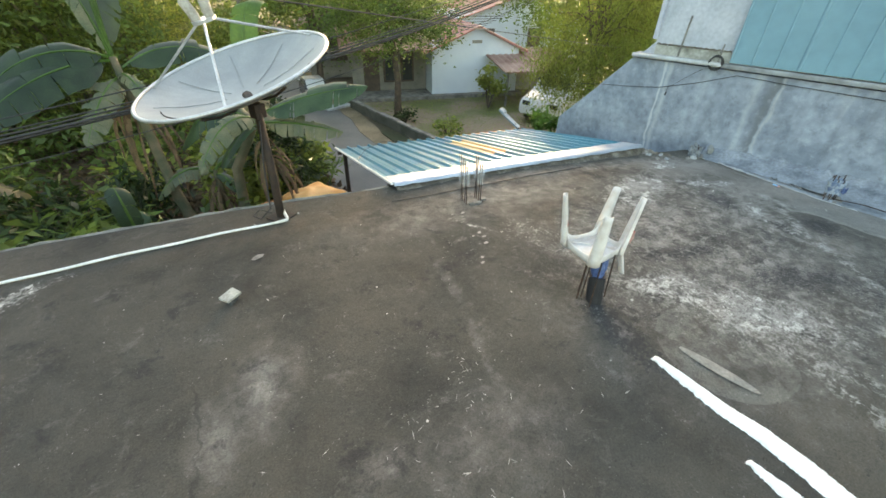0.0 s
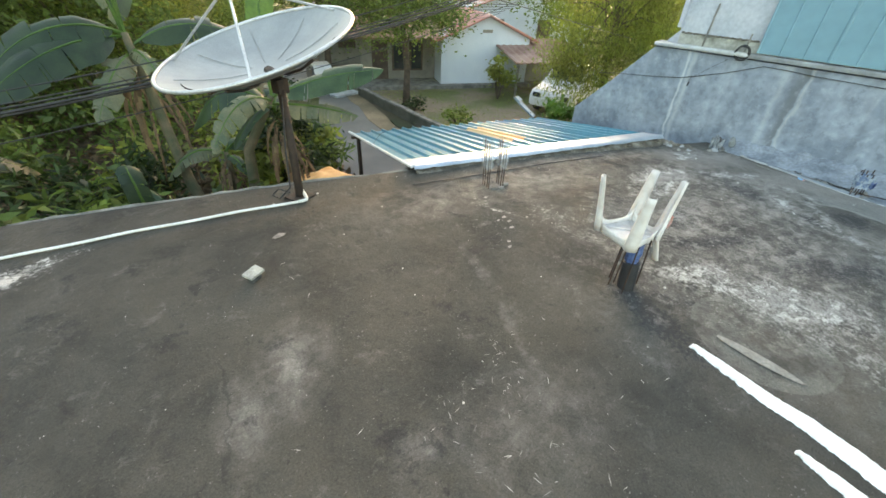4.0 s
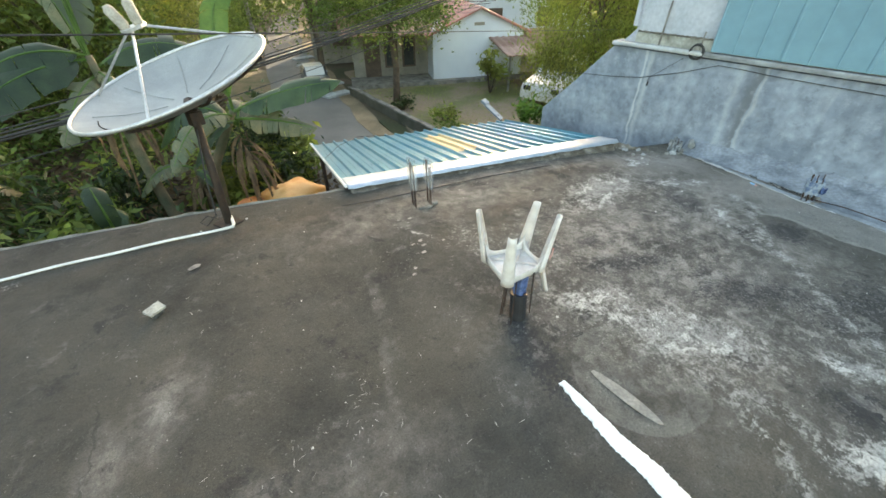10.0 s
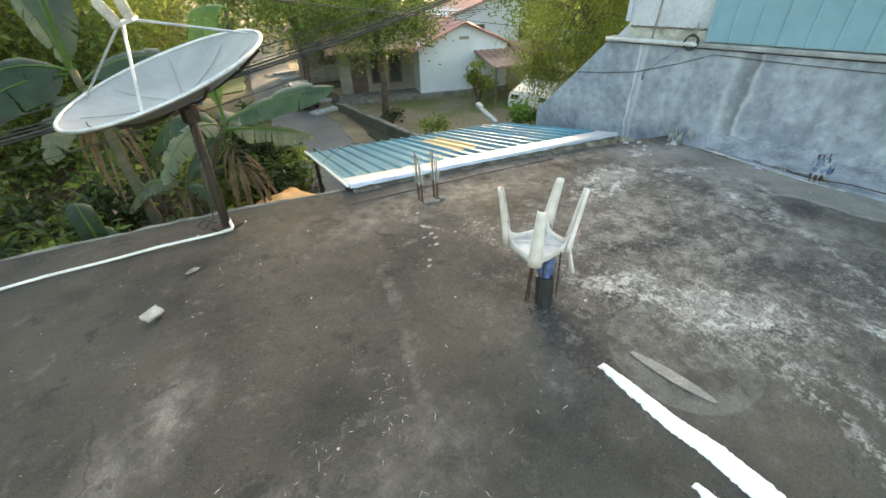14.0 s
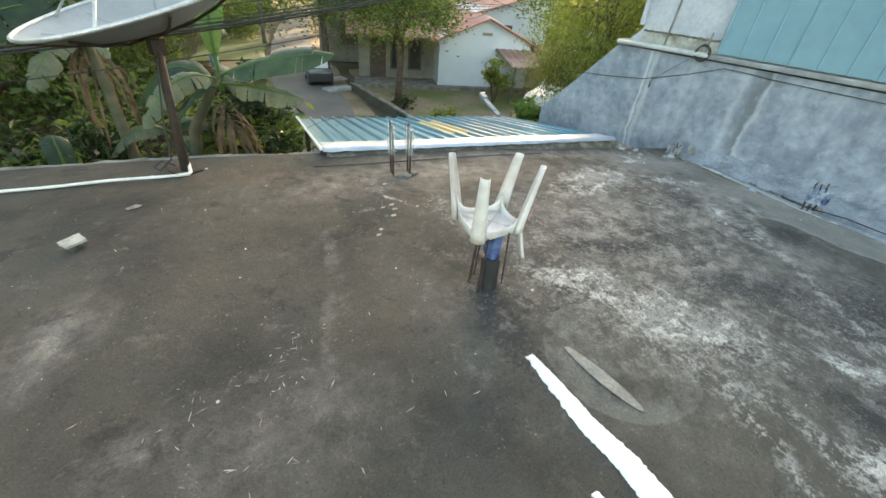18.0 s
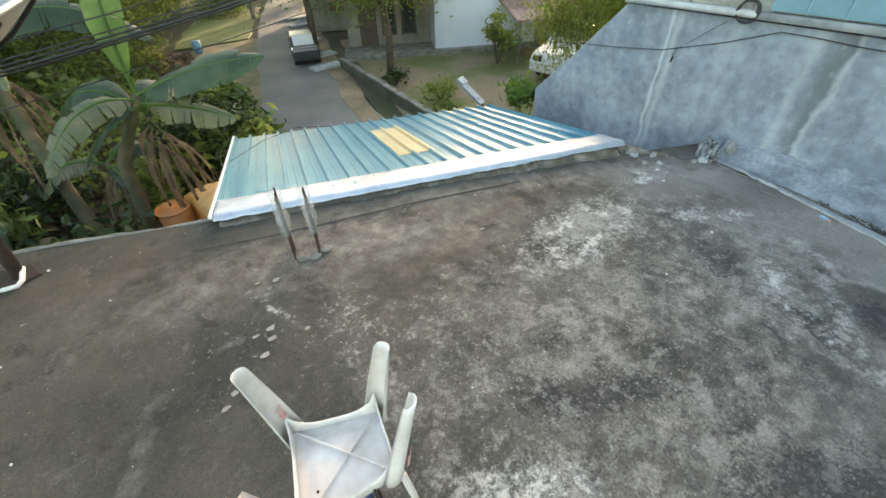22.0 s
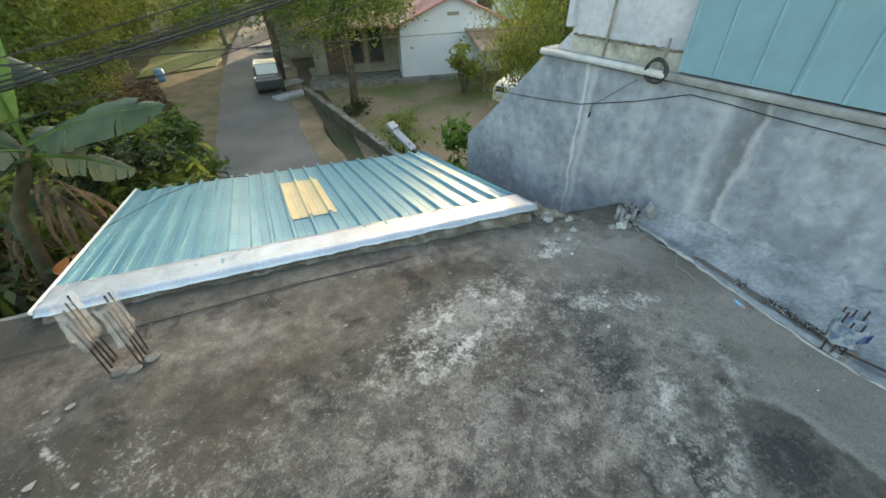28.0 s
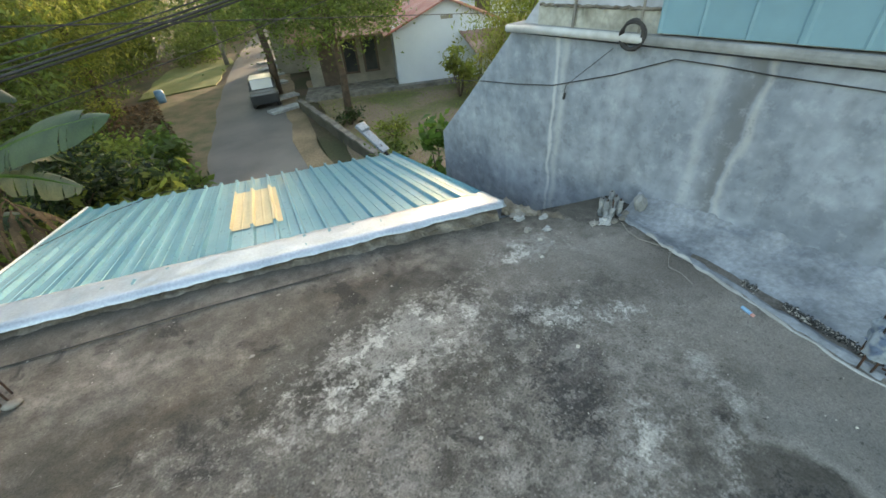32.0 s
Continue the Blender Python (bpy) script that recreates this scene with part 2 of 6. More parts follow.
    pale = mixc(worn, moss, mixc(rng(noise_(11, 6), 0.3, 0.7), (0.19, 0.184, 0.174), (0.35, 0.342, 0.325)))
    runs = mth("MAXIMUM", band([(2.77, 1.13), (2.96, 0.77), (2.91, 0.5), (2.93, 0.19), (2.9, -0.05)], 0.14, 0.1), band([(2.9, -0.05), (2.8, -0.17), (2.76, -0.32), (2.65, -0.45), (2.48, -0.55), (2.3, -0.75)], 0.065, 0.2))
    runs = mth("MAXIMUM", runs, band([(2.93, -0.04), (3.02, -0.24), (2.98, -0.4), (2.96, -0.53), (3.07, -0.63), (3.4, -0.8)], 0.10, 0.15))
    runs = mth("MAXIMUM", runs, band([(5.69, 1.0), (5.58, 0.74), (5.36, 0.67), (5.13, 0.55), (4.94, 0.44), (4.53, 0.03), (4.35, -0.12), (4.21, -0.32), (4.08, -0.46), (3.8, -0.9)], 0.085, 0.05))
    runs = mth("MULTIPLY", runs, rng(mth("ADD", mid, mth("MULTIPLY", mth("SUBTRACT", small, 0.5), 1.1)), 0.47, 0.60))
    pale = mixc(mth("MULTIPLY", runs, 0.7), pale, mixc(small, (0.30, 0.292, 0.278), (0.50, 0.49, 0.47)))
    faint = mth("MULTIPLY", band([(1.85, 2.24), (1.63, 1.65), (1.38, 1.23), (1.36, 0.99)], 0.05), rng(mid, 0.4, 0.65, 0, 0.4))
    pale = mixc(faint, pale, (0.21, 0.205, 0.19))
    crack = mth("MULTIPLY", band([(0.02, 2.25), (0.01, 2.1), (-0.03, 1.93), (-0.14, 1.59)], 0.014, 0.3), 0.4)
    pale = mixc(crack, pale, (0.02, 0.02, 0.02))
    flakes = mth("MULTIPLY", rng(noise_(6.5, 9, 0.74, 0.1), 0.535, 0.555), rng(mth("ADD", worn_field, mth("MULTIPLY", mth("SUBTRACT", mid, 0.5), 1.2)), 0.45, 0.65))
    flakes = mth("MULTIPLY", flakes, rng(noise_(26, 7, 0.72), 0.43, 0.47, 0.15, 1.0))
    pale = mixc(flakes, pale, mixc(small, (0.40, 0.39, 0.37), (0.60, 0.59, 0.565)))
    specks = mth("MULTIPLY", rng(noise_(70, 3, 0.55), 0.665, 0.72, 0, 0.6), rng(mid, 0.42, 0.62, 0.1, 1.0))
    col = mixc(specks, pale, (0.33, 0.32, 0.30))
    # coarse gravel laid bare: dark pits and pale stones about a centimetre across
    gravel = rng(mth("ADD", field([(3.9, 1.1, 1.4, 0.9, 0, 1.0), (3.2, 0.4, 0.8, 0.5, -60, 1.0), (5.0, 1.3, 0.9, 0.7, 0, 0.9), (4.2, -0.5, 1.4, 0.7, -30, 0.8)]), mth("MULTIPLY", mth("SUBTRACT", mid, 0.5), 1.6)), 0.25, 0.75)
    cell = n.new("ShaderNodeTexVoronoi"); cell.inputs["Scale"].default_value = 62.0
    l.new(flat, cell.inputs["Vector"])
    col = mixc(mth("MULTIPLY", rng(cell.outputs["Color"], 0.66, 0.72, 0, 0.5), mth("MULTIPLY", gravel, rng(cell.outputs["Distance"], 0.55, 0.35))), col, (0.034, 0.032, 0.030))
    col = mixc(mth("MULTIPLY", rng(cell.outputs["Color"], 0.30, 0.24, 0, 0.45), mth("MULTIPLY", gravel, rng(cell.outputs["Distance"], 0.5, 0.3))), col, (0.36, 0.35, 0.335))
    fleck = noise_(19, 9, 0.78)
    col = mixc(mth("MULTIPLY", rng(fleck, 0.54, 0.58, 0, 0.22), gravel), col, (0.34, 0.325, 0.305))
    col = mixc(mth("MULTIPLY", rng(fleck, 0.45, 0.41, 0, 0.22), gravel), col, (0.050, 0.046, 0.043))
    # crisp scabs of pale skin and dark hollows where the skin has come off, a few centimetres across
    scab = noise_(8.5, 10, 0.66, 0.15)
    col = mixc(mth("MULTIPLY", rng(scab, 0.555, 0.575, 0, 0.38), gravel), col, mixc(small, (0.27, 0.255, 0.238), (0.42, 0.40, 0.375)))
    col = mixc(mth("MULTIPLY", rng(scab, 0.425, 0.405, 0, 0.50), gravel), col, (0.058, 0.054, 0.051))
    pits = rng(noise_(42, 5, 0.65), 0.38, 0.32, 0, 0.55)
    col = mixc(pits, col, (0.022, 0.021, 0.02))
    fine = n.new("ShaderNodeMixRGB"); fine.blend_type = "OVERLAY"; l.new(rng(gravel, 0.0, 1.0, 0.34, 0.50), fine.inputs[0])
    l.new(col, fine.inputs[1]); l.new(rng(noise_(100, 6, 0.8), 0.32, 0.68), fine.inputs[2])
    l.new(fine.outputs[0], b.inputs["Base Color"])
    b.inputs["Roughness"].default_value = 0.9
    b.inputs["Specular IOR Level"].default_value = 0.35
    h = mth("ADD", mth("MULTIPLY", noise_(90, 8, 0.75), 0.6), mth("MULTIPLY", noise_(12, 6), 1.2))
    p = n.new("ShaderNodeBump"); p.inputs["Strength"].default_value, p.inputs["Distance"].default_value = 0.95, 0.014
    l.new(h, p.inputs["Height"]); l.new(p.outputs[0], b.inputs["Normal"])
    return m


def wall_material():
    """Bluish grey cement render: cloudy patches, faint run-off, one pale and one dark run stain."""
    m = material("grey_render", (0.285, 0.335, 0.40), (0.175, 0.212, 0.265), 0.9, scale=1.6, fine=9, mix=0.5, bump=0.35, bump_scale=22, low=0.34, high=0.64)
    nt = m.node_tree; n, l = nt.nodes, nt.links
    b = n["Principled BSDF"]
    co = n.new("ShaderNodeTexCoord"); mp = n.new("ShaderNodeMapping"); mp.inputs["Scale"].default_value = (1, 2.2, 0.35)
    l.new(co.outputs["Object"], mp.inputs[0])
    t = n.new("ShaderNodeTexNoise"); t.inputs["Scale"].default_value, t.inputs["Detail"].default_value = 2.0, 8
    t.inputs["Distortion"].default_value = 0.6
    l.new(mp.outputs[0], t.inputs["Vector"])
    old = b.inputs["Base Color"].links[0].from_socket
    def lay(fac, c):
        nonlocal old
        x = n.new("ShaderNodeMixRGB"); x.inputs[2].default_value = (*c, 1)
        l.new(fac, x.inputs[0]); l.new(old, x.inputs[1]); old = x.outputs[0]
    for lo, hi, c, f in ((0.55, 0.78, (0.46, 0.50, 0.55), 0.45), (0.44, 0.24, (0.13, 0.15, 0.175), 0.4)):
        r = n.new("ShaderNodeMapRange"); r.inputs[1].default_value, r.inputs[2].default_value, r.inputs[4].default_value = lo, hi, f
        l.new(t.outputs[0], r.inputs[0]); lay(r.outputs[0], c)
    sep = n.new("ShaderNodeSeparateXYZ"); l.new(co.outputs["Object"], sep.inputs[0])
    w = n.new("ShaderNodeTexNoise"); w.inputs["Scale"].default_value, w.inputs["Detail"].default_value = 3.0, 6
    l.new(co.outputs["Object"], w.inputs["Vector"])
    for y0, wide, c, f in ((2.94, 0.03, (0.56, 0.59, 0.62), 0.6), (2.86, 0.05, (0.5, 0.53, 0.56), 0.4), (1.47, 0.03, (0.44, 0.46, 0.47), 0.5), (1.72, 0.05, (0.5, 0.53, 0.55), 0.25), (0.4, 0.5, (0.42, 0.47, 0.54), 0.0)):
        q = n.new("ShaderNodeMath"); q.operation = "SUBTRACT"; q.inputs[1].default_value = y0; l.new(sep.outputs[1], q.inputs[0])
        k = n.new("ShaderNodeMath"); k.operation = "MULTIPLY_ADD"; l.new(w.outputs[0], k.inputs[0]); k.inputs[1].default_value = 0.16; l.new(q.outputs[0], k.inputs[2])
        h = n.new("ShaderNodeMath"); h.operation = "SUBTRACT"; l.new(k.outputs[0], h.inputs[0]); h.inputs[1].default_value = 0.08
        a = n.new("ShaderNodeMath"); a.operation = "ABSOLUTE"; l.new(h.outputs[0], a.inputs[0])
        r = n.new("ShaderNodeMapRange"); r.inputs[1].default_value, r.inputs[2].default_value, r.inputs[4].default_value = wide, wide * 0.2, f
        l.new(a.outputs[0], r.inputs[0]); lay(r.outputs[0], c)
    yj = n.new("ShaderNodeMath"); yj.operation = "MULTIPLY_ADD"; l.new(w.outputs[0], yj.inputs[0]); yj.inputs[1].default_value = 0.16; l.new(sep.outputs[1], yj.inputs[2])
    r1 = n.new("ShaderNodeMapRange"); r1.inputs[1].default_value, r1.inputs[2].default_value = 1.575, 1.59
    r2 = n.new("ShaderNodeMapRange"); r2.inputs[1].default_value, r2.inputs[2].default_value, r2.inputs[4].default_value = 1.76, 1.62, 0.7
    l.new(yj.outputs[0], r1.inputs[0]); l.new(yj.outputs[0], r2.inputs[0])
    k = n.new("ShaderNodeMath"); k.operation = "MULTIPLY"; l.new(r1.outputs[0], k.inputs[0]); l.new(r2.outputs[0], k.inputs[1])
    lay(k.outputs[0], (0.12, 0.13, 0.14))
    v = n.new("ShaderNodeTexNoise"); v.inputs["Scale"].default_value, v.inputs["Detail"].default_value, v.inputs["Roughness"].default_value = 7.0, 10, 0.72
    l.new(co.outputs["Object"], v.inputs["Vector"])
    for lo, hi, c, f in ((0.54, 0.66, (0.44, 0.50, 0.57), 0.35), (0.46, 0.36, (0.12, 0.14, 0.17), 0.5)):
        r = n.new("ShaderNodeMapRange"); r.inputs[1].default_value, r.inputs[2].default_value, r.inputs[4].default_value = lo, hi, f
        l.new(v.outputs[0], r.inputs[0]); lay(r.outputs[0], c)
    l.new(old, b.inputs["Base Color"])
    return m


SLAB = floor_material()
RENDER = wall_material()
CEMENT = material("old_cement", (0.26, 0.25, 0.23), (0.12, 0.115, 0.105), 0.92, scale=4, bump=0.6)
DARKMORTAR = material("dark_mortar", (0.11, 0.097, 0.08), (0.25, 0.235, 0.21), 0.95, scale=9, low=0.45, high=0.7, bump=0.9)
RUBBLE = material("dark_rough_mortar", (0.035, 0.036, 0.036), (0.10, 0.105, 0.105), 0.95, scale=30, low=0.45, high=0.7, bump=0.9, island=0.6)
FILLET = material("pale_mortar", (0.265, 0.298, 0.338), (0.125, 0.146, 0.172), 0.9, scale=4, fine=30, mix=0.5, low=0.38, high=0.70, bump=0.8)
WHITEWALL = material("white_paint_dirty", (0.46, 0.49, 0.545), (0.30, 0.34, 0.40), 0.8, mix=0.3, fine=20, scale=2.2, low=0.4, high=0.75, bump=0.15)
STAINEDBAND = material("stained_pale_mortar", (0.40, 0.41, 0.38), (0.20, 0.20, 0.17), 0.9, scale=6, fine=25, mix=0.4, low=0.42, high=0.72, bump=0.6)
BLUEPANEL = material("blue_painted_sheet", (0.165, 0.315, 0.39), (0.135, 0.27, 0.345), 0.5, scale=0.8, fine=8, mix=0.15, bump=0.05, bump_scale=4)
BLUEROOF = material("blue_roof_sheet", (0.075, 0.265, 0.37), (0.12, 0.32, 0.42), 0.32, metal=0.25, scale=1.5, fine=30, mix=0.25, bump=0.05, bump_scale=15, coat=0.25)
YELLOWSHEET = material("yellow_fibreglass", (0.58, 0.49, 0.30), (0.52, 0.44, 0.26), 0.4, scale=3, fine=40, mix=0.3, bump=0.1)
FLASH = material("galvanised_flashing", (0.48, 0.54, 0.61), (0.36, 0.42, 0.49), 0.38, metal=0.5, scale=4, mix=0.35, bump=0.35, bump_scale=14)
STEEL = material("weathered_steel", (0.038, 0.034, 0.033), (0.075, 0.052, 0.04), 0.75, metal=0.5, scale=12, bump=0.4)
REBAR = material("rusty_rebar", (0.035, 0.028, 0.025), (0.075, 0.042, 0.03), 0.85, metal=0.3, scale=20, bump=0.5)
PLASTIC = material("white_plastic", (0.72, 0.70, 0.68), (0.55, 0.50, 0.47), 0.5, scale=7, fine=30, mix=0.25, bump=0.1)
WRAP = material("clear_wrap", (0.84, 0.86, 0.87), (0.66, 0.69, 0.71), 0.25, scale=14, fine=50, mix=0.4, bump=0.8, bump_scale=35, alpha=0.24)
BLUEWRAP = material("blue_plastic", (0.02, 0.045, 0.16), (0.10, 0.16, 0.32), 0.4, scale=16, mix=0.4, bump=0.6, bump_scale=40)
BLACK = material("black_plastic", (0.012, 0.013, 0.016), (0.026, 0.027, 0.032), 0.55, scale=6, bump=0.2)
DISHMETAL = material("dish_mesh_grey", (0.30, 0.315, 0.315), (0.235, 0.25, 0.255), 0.5, metal=0.25, scale=3, fine=90, mix=0.3, bump=0.1)
DISHRIM = material("bare_aluminium", (0.60, 0.61, 0.61), (0.45, 0.46, 0.47), 0.38, metal=0.6, scale=6, bump=0.1)
PVC = material("white_pvc", (0.78, 0.79, 0.80), (0.62, 0.62, 0.60), 0.45, scale=5, bump=0.05)
WHITEPAINT = material("white_sealer_paint", (0.86, 0.86, 0.85), (0.75, 0.75, 0.74), 0.6, scale=9, mix=0.2, bump=0.5, bump_scale=60)
EARTH = material("leaf_litter_earth", (0.11, 0.08, 0.055), (0.05, 0.056, 0.025), 0.95, scale=0.45, low=0.42, high=0.6, fine=14, mix=0.7, bump=0.9, bump_scale=9)
GRASS = material("mown_grass", (0.13, 0.14, 0.05), (0.24, 0.185, 0.13), 0.95, scale=0.45, low=0.42, high=0.54, fine=20, mix=0.6, bump=0.8, bump_scale=30)
ASPHALT = material("old_asphalt", (0.135, 0.132, 0.128), (0.20, 0.19, 0.178), 0.92, scale=0.7, fine=40, mix=0.5, bump=0.5)
LEAF = material("tree_leaf", (0.10, 0.165, 0.036), (0.155, 0.215, 0.05), 0.55, scale=0.6, fine=9, mix=0.4, bump=0, trans=0.5, island=0.45)
LEAFYEL = material("bamboo_leaf", (0.18, 0.25, 0.045), (0.25, 0.28, 0.07), 0.55, scale=0.6, fine=9, mix=0.4, bump=0, trans=0.58, island=0.4)
# base colour darkened to stand in for weak shade between the sparse shrubs
LEAFDARK = material("shrub_leaf_shaded", (0.018, 0.042, 0.010), (0.042, 0.072, 0.016), 0.5, scale=0.9, fine=9, mix=0.4, bump=0, trans=0.3, island=0.5)
BANANA = material("banana_leaf", (0.014, 0.037, 0.014), (0.036, 0.070, 0.028), 0.40, scale=3.5, fine=60, mix=0.5, bump=0.35, bump_scale=30, trans=0.28, obrand=0.35)
BANANAPALE = material("old_banana_leaf", (0.10, 0.135, 0.075), (0.19, 0.195, 0.11), 0.45, scale=4, fine=60, mix=0.5, bump=0.35, bump_scale=30, trans=0.35, obrand=0.25)
BANANAYOUNG = material("young_banana_leaf", (0.06, 0.135, 0.022), (0.105, 0.20, 0.04), 0.4, scale=3, fine=25, mix=0.3, bump=0.2, bump_scale=18, trans=0.45)
DRYLEAF = material("dry_leaf", (0.17, 0.115, 0.065), (0.095, 0.065, 0.038), 0.9, scale=3, bump=0.4, trans=0.2, island=0.4)
BARK = material("bark", (0.13, 0.095, 0.07), (0.07, 0.055, 0.045), 0.95, scale=6, bump=0.9, bump_scale=14)
STEM = material("banana_stem", (0.12, 0.095, 0.055), (0.05, 0.06, 0.028), 0.8, scale=4, bump=0.5)
REDROOF = material("red_roof_sheet", (0.42, 0.15, 0.13), (0.50, 0.28, 0.24), 0.6, scale=1.2, mix=0.4, bump=0.2)
RUSTROOF = material("rusted_roof_sheet", (0.22, 0.115, 0.085), (0.36, 0.24, 0.20), 0.75, scale=1.3, mix=0.5, bump=0.3)
PALEWALL = material("pale_blue_white_wall", (0.66, 0.72, 0.79), (0.58, 0.64, 0.72), 0.85, scale=1.0, mix=0.2, bump=0.1)
GREYWALL = material("grey_beige_wall", (0.30, 0.28, 0.24), (0.2, 0.19, 0.17), 0.9, scale=1.5, bump=0.2)
DARKWOOD = material("dark_wood", (0.07, 0.05, 0.04), (0.11, 0.08, 0.06), 0.7, scale=5, bump=0.3)
GLASS = material("dark_window_glass", (0.03, 0.035, 0.04), (0.05, 0.055, 0.06), 0.12, scale=2, bump=0)
# hatchback paint, and also the pale reflections laid on the dark car
CARWHITE = material("silver_white_paint_and_glare", (0.62, 0.63, 0.63), (0.55, 0.56, 0.57), 0.3, scale=1, mix=0.1, bump=0, coat=0.6)
CARDARK = material("dark_car_paint", (0.03, 0.033, 0.036), (0.045, 0.05, 0.05), 0.35, scale=1, mix=0.1, bump=0, coat=0.6)
RUBBER = material("tyre_rubber", (0.02, 0.02, 0.02), (0.035, 0.035, 0.035), 0.85, scale=8, bump=0.3)
BINORANGE = material("orange_bin_plastic", (0.50, 0.17, 0.04), (0.58, 0.25, 0.09), 0.5, scale=3.0, mix=0.3, bump=0.1)
ORANGE = material("orange_tarpaulin", (0.62, 0.27, 0.06), (0.72, 0.42, 0.18), 0.55, scale=2.0, mix=0.3, bump=0.5, bump_scale=5)
CABLE = material("black_cable", (0.018, 0.018, 0.02), (0.03, 0.03, 0.032), 0.6, scale=10, bump=0)
BLOCK = material("cement_block", (0.46, 0.44, 0.38), (0.34, 0.32, 0.28), 0.95, scale=14, bump=0.7, bump_scale=60)
REDPAINT = material("red_paint_smear", (0.46, 0.15, 0.14), (0.60, 0.42, 0.40), 0.6, scale=20, bump=0.1)
WRAPGREY = material("grey_plastic_bag", (0.14, 0.17, 0.21), (0.30, 0.34, 0.38), 0.35, scale=7, mix=0.4, bump=0.6, bump_scale=25)
SLEEVE = material("pale_grey_plastic", (0.32, 0.35, 0.38), (0.13, 0.15, 0.17), 0.4, scale=16, mix=0.4, bump=0.5, bump_scale=40)
BLUEGREY = material("faded_blue_cloth", (0.13, 0.17, 0.25), (0.22, 0.27, 0.36), 0.8, scale=9, mix=0.4, bump=0.5, bump_scale=30)
MORTARSMEAR = material("dried_mortar", (0.30, 0.285, 0.255), (0.22, 0.21, 0.19), 0.95, scale=12, bump=0.5)
CRUMB = material("mortar_crumb", (0.42, 0.41, 0.38), (0.3, 0.29, 0.27), 0.95, scale=8, bump=0.3, island=0.5)
FLAKE = material("mortar_flake", (0.27, 0.255, 0.24), (0.19, 0.18, 0.17), 0.95, scale=15, bump=0.4, island=0.3)
BLUELIGHT = material("blue_plastic_bright", (0.15, 0.34, 0.58), (0.22, 0.42, 0.64), 0.4, scale=10, bump=0)
SAND = material("sandy_verge", (0.30, 0.23, 0.15), (0.18, 0.14, 0.09), 0.95, scale=1.0, fine=20, mix=0.6, bump=0.7)
WRAPBLUE = material("torn_blue_wrap", (0.36, 0.44, 0.52), (0.12, 0.19, 0.34), 0.35, scale=22, mix=0.4, bump=0.6, bump_scale=30, low=0.45, high=0.6, alpha=0.6)
BANK = material("dry_brown_earth", (0.21, 0.155, 0.10), (0.10, 0.105, 0.05), 0.95, scale=1.6, fine=22, mix=0.6, bump=0.8, bump_scale=9)
LAWNGREEN = material("short_green_grass", (0.12, 0.16, 0.05), (0.17, 0.19, 0.08), 0.95, scale=1.2, fine=40, mix=0.5, bump=0.8, bump_scale=20)
LEDGE = material("ledge_cement", (0.44, 0.46, 0.47), (0.28, 0.29, 0.29), 0.9, scale=5, fine=25, mix=0.3, bump=0.35)
LEDGEGREY = material("ledge_grey_cement", (0.30, 0.325, 0.34), (0.20, 0.215, 0.225), 0.9, scale=4, fine=25, mix=0.3, bump=0.35)
DIRTYPIPE = material("dirty_white_pipe", (0.50, 0.53, 0.55), (0.36, 0.38, 0.39), 0.6, scale=6, fine=20, mix=0.2, bump=0.1)
MOSSWALL = material("mossy_dark_cement", (0.06, 0.062, 0.045), (0.11, 0.10, 0.08), 0.95, scale=2.5, bump=0.7)
SOLAR = material("solar_panel_grey", (0.15, 0.19, 0.24), (0.24, 0.28, 0.32), 0.3, metal=0.3, scale=6, bump=0.05)

# ---- building helpers ----
rnd = random.Random(7)


def thing(name, at, label, category, group="", kind=""):
    """An empty at the base of a thing, which holds its parts."""
    ob = new(name)
    ob.empty_display_size = 0.1
    ob.matrix_basis = Matrix.Translation(at)
    return tagged(ob, label, category, group, kind)


def part(name, bm, mat, parent=None, label="", smooth=False):
    """Links a bmesh, given in world places, as one mesh object, under a thing or a part."""
    me = bpy.data.meshes.new(name)
    bm.normal_update()
    bm.to_mesh(me)
    bm.free()
    me.materials.append(mat)
    if smooth:
        me.shade_smooth()
    return hang(new(name, me), parent, label)


def hang(ob, parent, label=""):
    if parent is not None:
        ob.parent = parent
        if parent.data is None:
            ob.matrix_parent_inverse = parent.matrix_basis.inverted()
    return tagged(ob, label)


def box(bm, centre, size, turn=0.0, bevel=0.0, m=None):
    """A box; turn in degrees about z, or a full matrix m."""
    mat = (m if m is not None else Matrix.Translation(centre) @ Matrix.Rotation(radians(turn), 4, "Z")) @ Matrix.Diagonal((*size, 1))
    made = bmesh.ops.create_cube(bm, size=1.0, matrix=mat)
    if bevel:
        vs = set(made["verts"])
        es = [e for e in bm.edges if e.verts[0] in vs and e.verts[1] in vs]
        bmesh.ops.bevel(bm, geom=es, offset=bevel, segments=2, affect="EDGES", profile=0.6)
    return bm


def boxed(centre, size, turn=0.0, bevel=0.0, m=None):
    return box(bmesh.new(), centre, size, turn, bevel, m)


